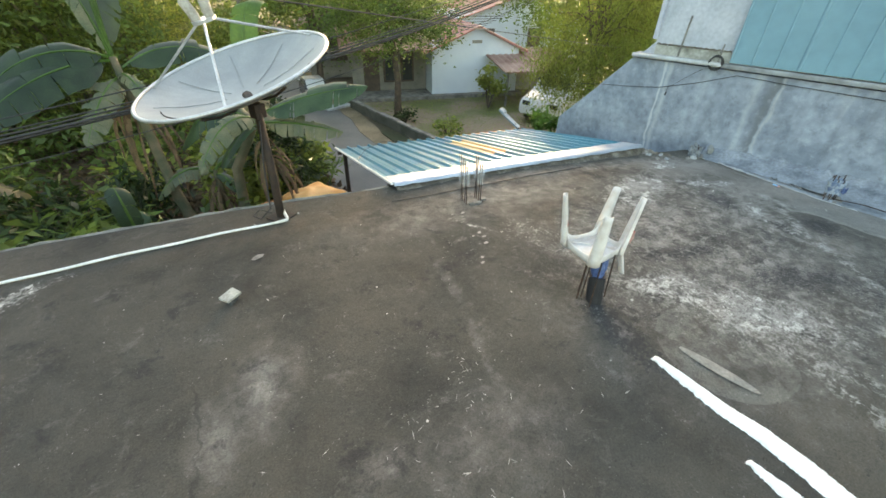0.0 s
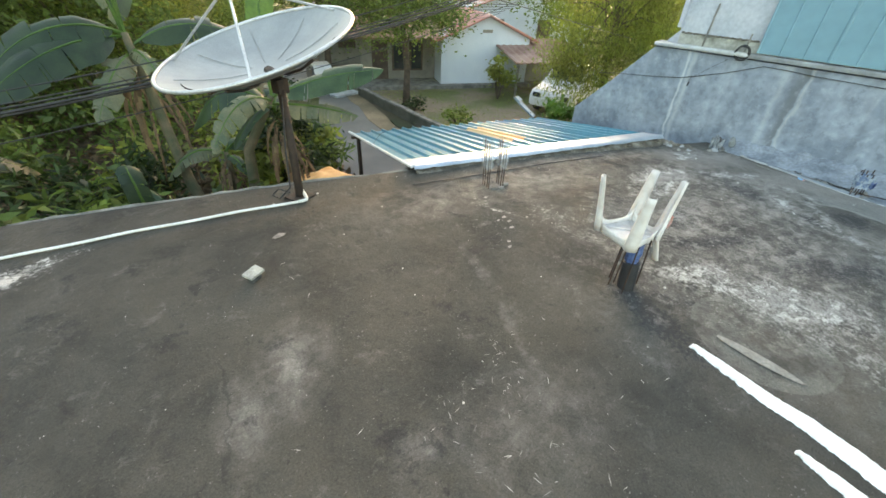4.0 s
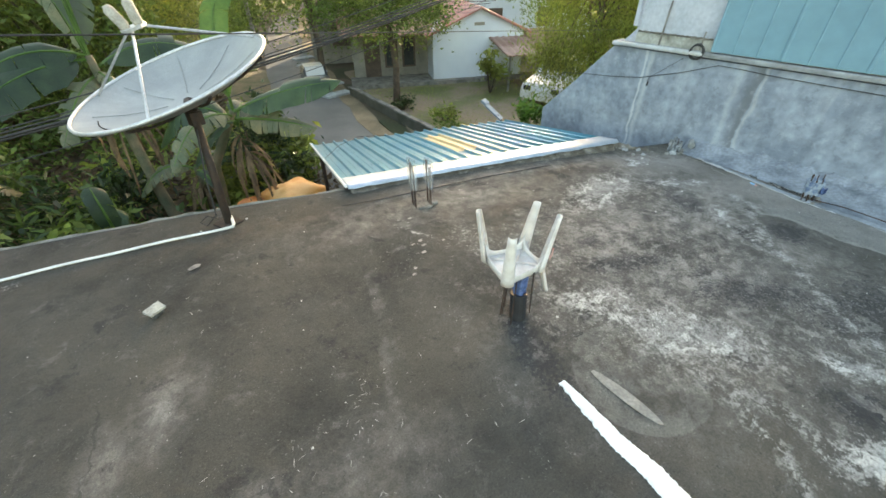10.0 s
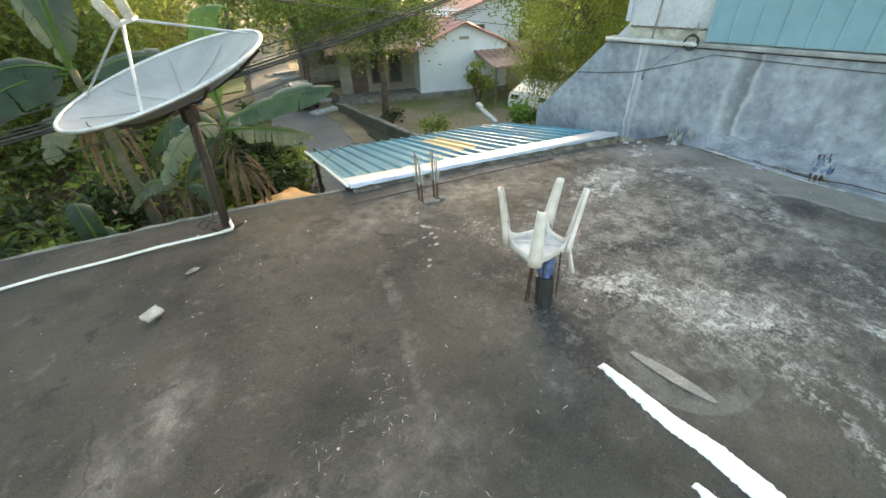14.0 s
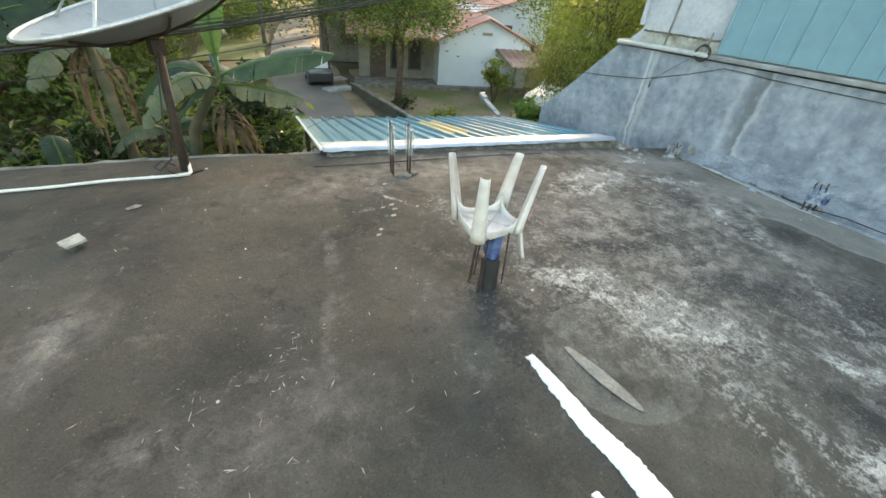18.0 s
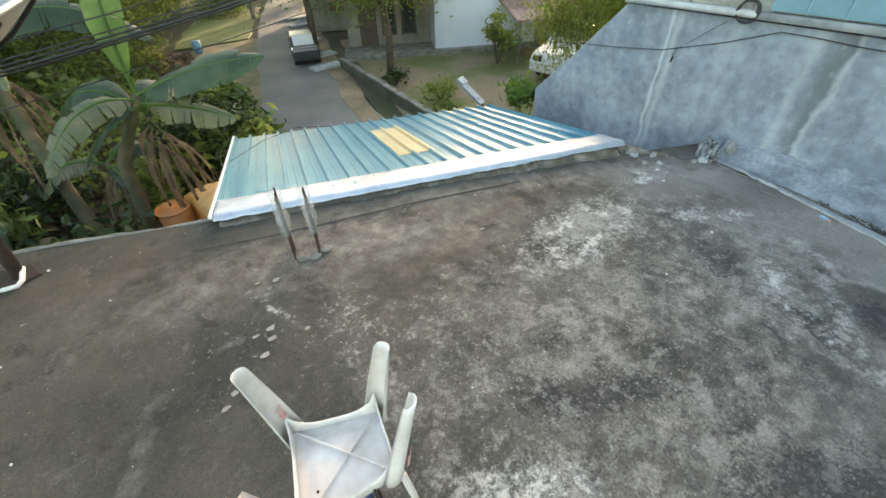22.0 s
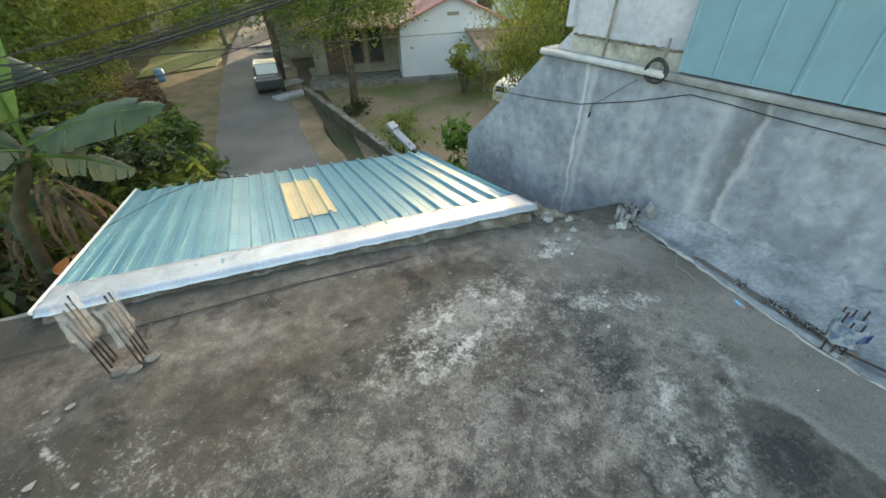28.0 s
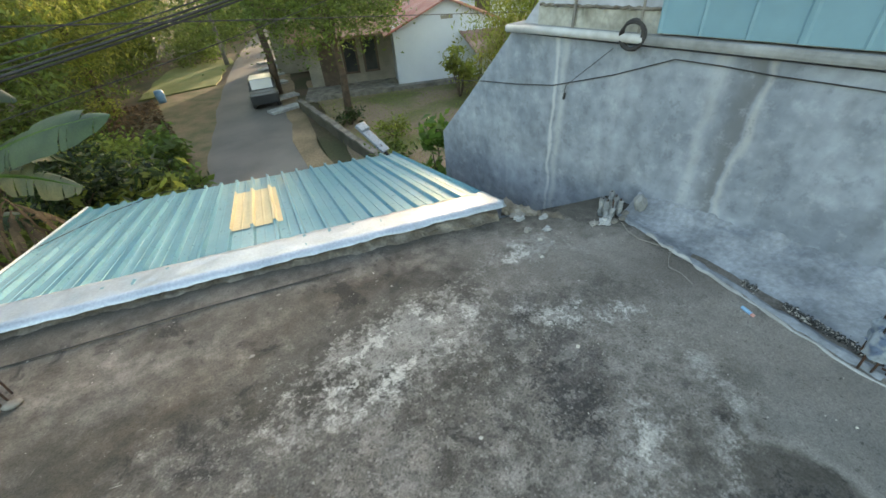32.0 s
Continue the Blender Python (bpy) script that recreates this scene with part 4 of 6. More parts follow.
for k in (-1, 1):
    p = LN + dx * 0.055 * k
    bm = tubed([p - DN * 0.02, p + DN * 0.05, p + DN * 0.16 + dx * 0.02 * k, p + DN * 0.19 + dx * 0.02 * k], [0.035, 0.042, 0.042, 0.022], 10)
    part("feed_horn", bm, BLOCK, sd, "receiver wrapped in pale plastic", smooth=True)
bm = bmesh.new(); box(bm, (1.27, 4.06, 0.97), (0.11, 0.10, 0.12), 15, 0.01); part("mount", bm, STEEL, sd)
bm = bmesh.new(); tube(bm, [(1.27, 4.06, 1.0), DC - DN * (DEPTH + 0.02)], 0.05, 8); part("mount_arm", bm, STEEL, sd)

# ---- pipe on the slab ----
pp = thing("pvc_pipe", (0, 4, 0), "long white plastic pipe lying on the slab", "pipe")
def onslab(x, y, h):
    return Vector((x, y, fz(x, y) + h))
line = [onslab(-1.13 + 2.31 * k / 14, 4.515 - 0.775 * k / 14, 0.022 + 0.004 * math.sin(k * 1.3)) for k in range(15)]
part("pipe", tubed(line, 0.0125, 10), PVC, pp, smooth=True)
part("elbow", tubed([line[-1] - Vector((0.05, -0.013, 0)), line[-1] + Vector((0.03, 0.0, 0.002)), line[-1] + Vector((0.05, 0.05, 0.0)), line[-1] + Vector((0.06, 0.16, 0.03))], 0.0155, 10), PVC, pp, smooth=True)

# ---- column stub with the upside-down chair ----
CX, CY = 2.43, 1.19
cs = thing("column_stub", (CX, CY, 0.0), "black pipe stub with rebars and blue plastic wrapping", "column stub")
part("pipe", tubed([onslab(CX - 0.02, CY - 0.03, -0.02), onslab(CX, CY, 0.19)], 0.057, 18), BLACK, cs, smooth=False)
bm = bmesh.new()
def wrapf(u, v):
    a = 2 * math.pi * u; r = 0.041 + 0.024 * noise.noise(Vector((math.cos(a) * 2, math.sin(a) * 2, v * 5)))
    return onslab(CX + 0.01 + r * math.cos(a), CY + 0.01 + r * math.sin(a), 0.18 + 0.18 * v)
sheet(bm, wrapf, 28, 9); part("wrapping", bm, BLUEWRAP, cs, "crumpled blue plastic wrapping", smooth=True)
for k, (ax, ay) in enumerate(((-0.10, 0.06), (-0.13, 0.02), (0.09, 0.05), (0.07, -0.06), (-0.02, 0.10), (-0.11, -0.05))):
    part("rebar", tubed([onslab(CX + ax, CY + ay, -0.01 if k != 1 else 0.06), onslab(CX + ax * 0.85, CY + ay * 0.85, 0.37)], 0.005, 6), REBAR, cs)

ch = thing("plastic_chair", (CX, CY, 0.40), "dirty white plastic chair upside down on a column stub", "chair")
SZ = 0.475
tips = {"d": (2.222, 1.132, 0.825), "a": (2.293, 1.497, 0.816), "b": (2.685, 1.335, 0.808), "c": (2.655, 1.122, 0.811)}
feet = {"d": (2.26, 1.165, SZ), "a": (2.345, 1.465, SZ), "b": (2.625, 1.36, SZ), "c": (2.575, 1.135, SZ)}
def seatf(u, v):
    p = Vector(feet["d"]).lerp(Vector(feet["c"]), u).lerp(Vector(feet["a"]).lerp(Vector(feet["b"]), u), v)
    e = max(abs(u - 0.5), abs(v - 0.5)) * 2
    return p + Vector((0, 0, -0.055 + 0.02 * (1 - e * e) + (0.03 if e > 0.93 else 0)))
bm = sheet(bmesh.new(), seatf, 14, 14, thick=(0, 0, -0.008)); part("seat", bm, PLASTIC, ch, smooth=True)
order = ["d", "c", "b", "a"]
for i, k in enumerate(order):
    p, q = Vector(feet[k]), Vector(tips[k])
    c = sum((Vector(feet[o]) for o in order), Vector()) / 4
    outv = Vector((p.x - c.x, p.y - c.y, 0)).normalized()
    bm = bmesh.new()
    def legf(u, v, p=p, q=q, outv=outv):
        a = (u - 0.5) * math.pi * 1.15
        w = 0.044 * (1 - v) + 0.025 * v
        o = outv * math.cos(a) * w * 0.8 + outv.cross(Vector((0, 0, 1))) * math.sin(a) * w
        return p.lerp(q, v) + o - outv * w * 0.5 + Vector((0, 0, -0.05 * (1 - v) * (1 - v)))
    sheet(bm, legf, 8, 8, thick=-outv * 0.006)
    leg = part("leg", bm, PLASTIC, ch, smooth=True)
    n = Vector(feet[order[(i + 1) % 4]])
    bm = bmesh.new()
    def apron(u, v, p=p, n=n):
        s = p.lerp(n, u)
        return s + Vector((0, 0, -0.055 + (0.05 + 0.09 * (2 * u - 1) ** 4) * v))
    mid = (p + n) / 2 - c; mid.z = 0
    sheet(bm, apron, 12, 3, thick=-mid.normalized() * 0.006); part("apron", bm, PLASTIC, ch, smooth=True)
for o, (a0, a1) in enumerate(((0.0, 0.16), (0.84, 1.0))):
    bm = bmesh.new()
    def upright(u, v, a0=a0, a1=a1):
        p = Vector(feet["c"]).lerp(Vector(feet["b"]), a0 + (a1 - a0) * u)
        return p + Vector((0.015 + 0.02 * v, -0.05 * v * (1 - 2 * a0), -0.04 - (0.19 if a0 < 0.5 else 0.10) * v))
    sheet(bm, upright, 4, 8, thick=(-0.018, 0.004, 0)); part("back_upright", bm, PLASTIC, ch, "broken backrest upright", smooth=True)
for k in range(2):
    p, q = (feet["d"], feet["b"]) if k == 0 else (feet["a"], feet["c"])
    bm = bmesh.new(); p, q = Vector(p), Vector(q)
    sheet(bm, lambda u, v: p.lerp(q, 0.04 + 0.92 * u) + Vector((0, 0, -0.045 + 0.022 * v)), 10, 1, thick=(0.004, 0.003, 0)); part("rib", bm, PLASTIC, ch)
for k, lo, hi in (("c", 0.08, 0.33), ("a", 0.25, 0.42), ("b", 0.02, 0.16)):
    p, q = Vector(feet[k]), Vector(tips[k])
    bm = bmesh.new()
    sheet(bm, lambda u, v: p.lerp(q, lo + (hi - lo) * v) + Vector((0.012 + 0.016 * u, -0.030 + 0.022 * u + 0.004 * math.sin(v * 9), 0)), 3, 6)
    part("red_smear", bm, REDPAINT, ch, "smear of red paint on a leg")

# ---- white house and trees: far side ----
hs = thing("white_house", (12.3, 15.0, GZ), "single-storey white house with a red sheet roof and carport", "house")
H0 = Vector((12.3, 15.0, GZ)); HU = Vector((0.90, -0.43, 0)).normalized(); HV = Vector((0.43, 0.90, 0)).normalized()
def hp(u, v, z):
    return H0 + HU * u + HV * v + Vector((0, 0, z))
def hbox(u0, u1, v0, v1, z0, z1):
    bm = bmesh.new()
    vs = [bm.verts.new(hp(u, v, z)) for z in (z0, z1) for u, v in ((u0, v0), (u1, v0), (u1, v1), (u0, v1))]
    for f in ((3, 2, 1, 0), (4, 5, 6, 7), (0, 1, 5, 4), (1, 2, 6, 5), (2, 3, 7, 6), (3, 0, 4, 7)):
        bm.faces.new([vs[i] for i in f])
    return bm
GW, GE, GA = 4.1, 2.05, 2.82
bm = bmesh.new()
a = [bm.verts.new(hp(u, 0, z)) for u, z in ((0, 0), (GW, 0), (GW, GE), (GW / 2, GA), (0, GE))]
b = [bm.verts.new(hp(u, 7, z)) for u, z in ((0, 0), (GW, 0), (GW, GE), (GW / 2, GA), (0, GE))]
bm.faces.new(a); bm.faces.new(b[::-1])
for i in range(5):
    bm.faces.new((a[i], b[i], b[(i + 1) % 5], a[(i + 1) % 5]))
bmesh.ops.recalc_face_normals(bm, faces=bm.faces)
part("wall", bm, PALEWALL, hs)
for s in (0, 1):
    bm = bmesh.new()
    def rf(u, v, s=s):
        uu = (-0.35 if s == 0 else GW + 0.35) * (1 - u) + GW / 2 * u
        zz = GE - 0.16 + (GA + 0.08 - GE + 0.16) * u
        return hp(uu, -0.25 + 7.6 * v, zz + 0.03 * math.sin(v * 120))
    sheet(bm, rf, 4, 60, thick=(0, 0, -0.06)); part("roof", bm, REDROOF, hs)
for u, w in ((GW / 2, 0.45),):
    part("vent", hbox(u - w / 2, u + w / 2, -0.02, 0.02, 2.2, 2.32), GREYWALL, hs)
# recessed front with windows and door beside the gable
part("front_wall", hbox(-3.4, 0, 1.2, 1.4, 0, 2.0), GREYWALL, hs)
for u in (-0.9, -1.7):
    w = part("window", hbox(u - 0.3, u + 0.3, 1.12, 1.22, 0.5, 1.75), DARKWOOD, hs)
    part("pane", hbox(u - 0.22, u + 0.22, 1.09, 1.13, 0.58, 1.67), GLASS, w)
part("door", hbox(-2.9, -2.2, 1.12, 1.22, 0.1, 1.75), DARKWOOD, hs)
part("plinth", hbox(-3.6, GW + 0.2, -0.35, 1.3, -0.05, 0.14), CEMENT, hs)
bm = bmesh.new(); sheet(bm, lambda u, v: hp(-3.9 + 4.2 * u, 0.3 + 3 * v, 1.95 + 0.8 * v + 0.02 * math.sin(u * 70)), 40, 4, thick=(0, 0, -0.05)); part("porch_roof", bm, RUSTROOF, hs)
bm = bmesh.new(); sheet(bm, lambda u, v: hp(2.5 + 3.8 * u, -2.4 + 3.4 * v, 1.42 + 0.45 * v + 0.02 * math.sin(u * 80)), 50, 4, thick=(0, 0, -0.05)); part("carport_roof", bm, RUSTROOF, hs)
for u in (2.7, 6.1):
    part("carport_post", tubed([hp(u, -2.2, -0.05), hp(u, -2.2, 1.42)], 0.05, 8), CEMENT, hs)
part("carport_wall", hbox(4.4, 7.0, 0.8, 1.0, 0, 1.7), GREYWALL, hs)

def simple_house(name, at, u, size, wallmat, roofmat, label):
    t = thing(name, at, label, "house")
    o, U = Vector(at), Vector((*u, 0)).normalized(); V = Vector((-U.y, U.x, 0))
    w, dpt, h, rise = size
    bm = bmesh.new()
    vs = [[bm.verts.new(o + U * x + V * y + Vector((0, 0, z))) for x, z in ((0, 0), (w, 0), (w, h), (w / 2, h + rise), (0, h))] for y in (0, dpt)]
    bm.faces.new(vs[0]); bm.faces.new(vs[1][::-1])
    for i in range(5):
        bm.faces.new((vs[0][i], vs[1][i], vs[1][(i + 1) % 5], vs[0][(i + 1) % 5]))
    bmesh.ops.recalc_face_normals(bm, faces=bm.faces)
    part("wall", bm, wallmat, t)
    for s in (0, 1):
        bm = bmesh.new()
        sheet(bm, lambda a, b, s=s: o + U * ((-0.4 if s == 0 else w + 0.4) * (1 - a) + w / 2 * a) + V * (-0.4 + (dpt + 0.8) * b) + Vector((0, 0, h - 0.15 + (rise + 0.25) * a + 0.02 * math.sin(b * 90))), 3, 50, thick=(0, 0, -0.06))
        part("roof", bm, roofmat, t)
    for x in (0.25, 0.62):
        q = o + U * w * x - V * 0.03
        bm = bmesh.new(); box(bm, (q.x, q.y, q.z + 1.4), (0.9, 0.08, 1.1), math.degrees(math.atan2(U.y, U.x))); part("window", bm, DARKWOOD, t)
    return t
simple_house("red_roof_house", (19.5, 21.5, GZ), (0.9, -0.43), (9, 7, 2.5, 1.3), PALEWALL, REDROOF, "white house with a faded red sheet roof further back")
simple_house("grey_house", (9.8, 22.0, GZ), (0.9, -0.43), (6, 5, 2.6, 1.2), GREYWALL, RUSTROOF, "grey house with a rusty roof behind the roadside trees")

def car(name, at, yaw, paint, label, L=4.0, W=1.65, Hh=1.5, size=1.0):
    t = thing(name, at, label, "car")
    M = Matrix.Translation(at) @ Matrix.Rotation(radians(yaw), 4, "Z") @ Matrix.Scale(size, 4)
    prof = [(-L / 2, 0.35), (-L / 2, 0.85), (-L / 2 + 0.25, 0.98), (-L / 2 + 0.75, Hh - 0.02), (L * 0.12, Hh), (L * 0.27, 1.0), (L / 2 - 0.15, 0.86), (L / 2, 0.65), (L / 2, 0.32)]
    bm = bmesh.new()
    A = [bm.verts.new(M @ Vector((x, -W / 2 + (0.12 if z > 1.05 else 0), z))) for x, z in prof]
    B = [bm.verts.new(M @ Vector((x, W / 2 - (0.12 if z > 1.05 else 0), z))) for x, z in prof]
    bm.faces.new(A); bm.faces.new(B[::-1])
    for i in range(len(prof)):
        bm.faces.new((A[i], B[i], B[(i + 1) % len(prof)], A[(i + 1) % len(prof)]))
    bmesh.ops.recalc_face_normals(bm, faces=bm.faces)
    bmesh.ops.bevel(bm, geom=bm.edges[:], offset=0.05 * size, segments=2, affect="EDGES")
    part("body", bm, paint, t, smooth=False)
    for s in (-1, 1):
        for x0, x1 in ((-L * 0.30, -L * 0.06), (-L * 0.04, L * 0.17)):
            m = M @ Matrix.Translation(((x0 + x1) / 2, s * (W / 2 - 0.075), 1.2)) @ Matrix.Rotation(radians(-9 * s), 4, "X")
            part("side_window", boxed(None, (x1 - x0, 0.03, 0.34), bevel=0.01, m=m), GLASS, t)
        for x in (-L * 0.31, L * 0.31):
            wheel = part("wheel", tubed([M @ Vector((x, s * (W / 2 - 0.19), 0.31)), M @ Vector((x, s * (W / 2 + 0.01), 0.31))], 0.31 * size, 20), RUBBER, t)
            part("rim", tubed([M @ Vector((x, s * (W / 2 - 0.02), 0.31)), M @ Vector((x, s * (W / 2 + 0.02), 0.31))], 0.19 * size, 14), FLASH, wheel)
        part("headlight", boxed(None, (0.05, 0.3, 0.16), bevel=0.02, m=M @ Matrix.Translation((L / 2 - 0.03, s * 0.55, 0.72))), GLASS, t)
        part("tail_light", boxed(None, (0.05, 0.2, 0.3), bevel=0.02, m=M @ Matrix.Translation((-L / 2 + 0.03, s * 0.65, 0.85))), REDPAINT, t)
    part("windscreen", boxed(None, (0.62, W - 0.4, 0.02), bevel=0.005, m=M @ Matrix.Translation((L * 0.2, 0, 1.26)) @ Matrix.Rotation(radians(53), 4, "Y")), GLASS, t)
    part("rear_window", boxed(None, (0.5, W - 0.4, 0.02), bevel=0.005, m=M @ Matrix.Translation((-L / 2 + 0.47, 0, 1.25)) @ Matrix.Rotation(radians(-48), 4, "Y")), GLASS, t)
    return t
car("parked_car", (14.7, 9.75, GZ), 192, CARWHITE, "silver white hatchback parked under the carport")
rp = Vector((7.85, 17.6, GZ))
van = car("parked_van", rp, 255, CARDARK, "small dark car parked by the ditch, with pale panels added as reflections", 3.5, 1.6, 1.5, 0.6)
m = Matrix.Translation(rp) @ Matrix.Rotation(radians(255), 4, "Z") @ Matrix.Scale(0.6, 4)
part("bonnet", boxed(None, (0.95, 1.66, 0.72), bevel=0.09, m=m @ Matrix.Translation((1.34, 0, 0.66))), CARDARK, van, "dark bonnet and grille")
# added pale panel: the bright reflection on the dark roof, put in as colour
part("roof_glare", boxed(None, (1.35, 1.30, 0.05), bevel=0.02, m=m @ Matrix.Translation((-0.28, 0, 1.52))), CARWHITE, van, "pale panel standing in for the sun's reflection on the roof")
# added pale sheet in place of the sky mirrored in the glass
part("windscreen_glare", boxed(None, (0.60, 1.24, 0.02), bevel=0.006, m=m @ Matrix.Translation((0.735, 0, 1.285)) @ Matrix.Rotation(radians(53), 4, "Y")), CARWHITE, van, "pale sheet standing in for the sky reflected in the windscreen")

tree("roadside_tree", (9.45, 13.7, GZ), 5.6, 2.3, 2.7, "leafy roadside tree with a slim trunk", LEAF, 11, 44, 420, 0.12, 0.12)
tree("roadside_tree", (8.6, 18.5, GZ), 6.5, 3.0, 2.6, "leafy tree beside the road further off", LEAF, 12, 40, 380, 0.14, 0.14)
tree("drooping_tree", (12.3, 7.2, GZ), 6.2, 1.75, 2.3, "yellow green tree with fine drooping foliage beside the wall", LEAFYEL, 13, 50, 700, 0.12, 0.10, droop=1.2, aspect=4.5, hang_low=0.5)
for i, (x, y, h, r, s) in enumerate(((-6, 20, 8, 3.2, 21), (-1.5, 22, 8.5, 3.4, 22), (2.6, 24, 8.5, 3.0, 23), (-10, 15, 8, 3.2, 24), (-12, 9, 7, 3.0, 25), (4.0, 35, 9, 3.2, 26), (17, 28, 9, 3.5, 27), (16, 35, 9, 4.0, 28), (24, 30, 9, 4, 29), (29, 24, 9, 4, 30), (21.5, 10.0, 7, 2.6, 31), (22, 15, 8, 3.2, 32), (0, 30, 10, 4, 33), (-8, 28, 10, 4, 34), (2, 44, 10, 4.5, 35), (19, 42, 10, 4.5, 36))):
    tree("forest_tree", (x, y, GZ), h, r, 2.4, "tall leafy tree in the green belt behind the road", LEAFYEL if i % 3 == 1 else LEAF, s, 36, 260, 0.19, 0.16, group="trees behind the road")

# ---- banana plants, shrubs and undergrowth below the slab ----
def blade(bm, base, az, length, rise, drop, width, seed, twist=0.0, torn=0.3, sway=None):
    """A banana leaf: a stalk, then an arched blade folded along its midrib, torn across into strips that hang unevenly."""
    r = random.Random(seed)
    d = Vector((math.cos(radians(az)), math.sin(radians(az)), 0)); s = Vector((-d.y, d.x, 0))
    n = 44
    sway = r.uniform(-0.10, 0.10) if sway is None else sway
    spine = []
    for i in range(n + 1):
        u = i / n
        h = length * (rise * u - (rise + drop) * u * u * 0.62)
        reach = length * (u * (1 - 0.18 * max(rise, 0)) if rise < 1.5 else u * 0.25 + 0.10 * u * u)
        if rise < -0.3:                      # dead leaf, hanging down along the stem
            h, reach = -length * (u * 0.85 - 0.25 * math.sin(u * 3.1) * (1 - u)), length * 0.34 * math.sin(min(1.0, u * 1.4) * 1.57)
        spine.append(Vector(base) + d * reach + s * (sway * length * u * u) + Vector((0, 0, h)))
    t = radians(twist)
    for side in (-1, 1):
        out = s * side * math.cos(t) + Vector((0, 0, side * math.sin(t)))
        i0 = 0
        while i0 < n:
            i1 = i0 + (4 if i0 == 0 else r.choice((1, 2, 3, 5, 7) if r.random() < torn * 2 else (8, 12, 16)))
            i1 = min(n, i1)
            bend = 0.25 + r.uniform(0, 1.1) * torn + 0.12 * r.random()
            mid = (i0 + i1) / 2
            reach_k = 1 - 0.22 * torn * r.random()
            rows = []
            for i in range(i0, i1 + 1):
                u = i / n
                w = 0.012 if u < 0.09 else width * 0.5 * min(1.0, (u - 0.07) / 0.2) ** 0.55 * max(0.02, 1 - max(0.0, (u - 0.62) / 0.38) ** 2.0) ** 0.6 * reach_k
                a = spine[i]
                pull = (spine[min(n, max(0, round(mid)))] - a) * (0.25 * torn)
                row = [bm.verts.new(a)]
                for k in (0.3, 0.65, 1.0):
                    b = bend * k
                    ripple = 0.006 * width * math.sin(i * 0.9 + seed) * k
                    row.append(bm.verts.new(a + out * (w * k * math.cos(b * 0.8)) + Vector((0, 0, 0.10 * w * k - w * k * math.sin(b) * 0.9 + ripple)) + pull * k))
                rows.append(row)
            for p, q in zip(rows, rows[1:]):
                for k in range(3):
                    bm.faces.new((p[k], q[k], q[k + 1], p[k + 1]) if side > 0 else (p[k + 1], q[k + 1], q[k], p[k]))
            i0 = i1
    return spine


def banana(at, stem_h, specs, label, seed, stem_r=0.11, crown=None, bow=None):
    """specs: (azimuth, length, rise, drop, width, young, twist); crown: where a leaning stem ends."""
    t = thing("banana_plant", at, label, "banana plant", "banana plants")
    top = Vector(crown) if crown else Vector(at) + Vector((0, 0, stem_h))
    mid = Vector(bow) if bow else Vector(at).lerp(top, 0.5) + Vector((0.03, 0.02, 0))
    part("stem", tubed([Vector(at) - Vector((0, 0, 0.1)), Vector(at).lerp(mid, 0.5), mid, mid.lerp(top, 0.5), top], [stem_r, stem_r * 0.95, stem_r * 0.85, stem_r * 0.7, stem_r * 0.5], 10), STEM, t, smooth=True)
    for i, (az, ln, rise, drop, wd, young, tw, *lean) in enumerate(specs):
        if young == 2:
            for q in range(4):
                bm = bmesh.new()
                blade(bm, top - Vector((0, 0, 0.05 * i + 0.12 * q)), az + 28 * (q - 1.5), ln * (0.55 + 0.17 * q), rise, drop, wd * 0.36, seed * 31 + i * 5 + q, 40 * (q - 1.5), 0.6)
                part("dry_leaf", bm, DRYLEAF, t, "dry hanging brown leaf", smooth=True)
            continue
        bm = bmesh.new()
        sp = blade(bm, top - Vector((0, 0, 0.04 * i)), az, ln, rise, drop, wd, seed * 31 + i, tw, 0.10 if young == 1 else (0.75 if young == 3 else 0.30), lean[0] if lean else (-0.3 if young == 1 else None))
        lf = part("leaf", bm, BANANAYOUNG if young == 1 else (BANANAPALE if young == 3 else BANANA), t, "old pale leaf torn into strips" if young == 3 else "", smooth=True)
        part("midrib", tubed([q + Vector((0, 0, -0.008)) for q in sp[::4]], [0.024 * (1 - k / 12) + 0.004 for k in range(len(sp[::4]))], 5), BANANAYOUNG, lf)
    return t


banana((1.5, 7.05, GZ), 2.45, [(-40, 1.95, 0.42, -0.10, 0.52, 0, 35), (82, 2.0, 2.0, 0.0, 0.42, 1, 0), (205, 1.5, 0.55, 0.8, 0.42, 3, -30), (-48, 1.45, 0.10, 0.15, 0.42, 3, 55), (-150, 1.0, 0.30, 0.9, 0.36, 0, 20),
        (150, 1.6, 0.9, 0.9, 0.55, 0, -30), (60, 1.5, 0.8, 0.9, 0.5, 0, 30), (-20, 1.5, -0.4, 0.6, 0.3, 2, 0), (240, 1.5, -0.5, 0.6, 0.3, 2, 0), (280, 1.6, -0.6, 0.5, 0.3, 2, 0)],
       "tall banana plant with torn grey-green leaves beside the awning", 3, 0.10, (2.22, 7.25, 0.08), (1.70, 7.35, -0.75))
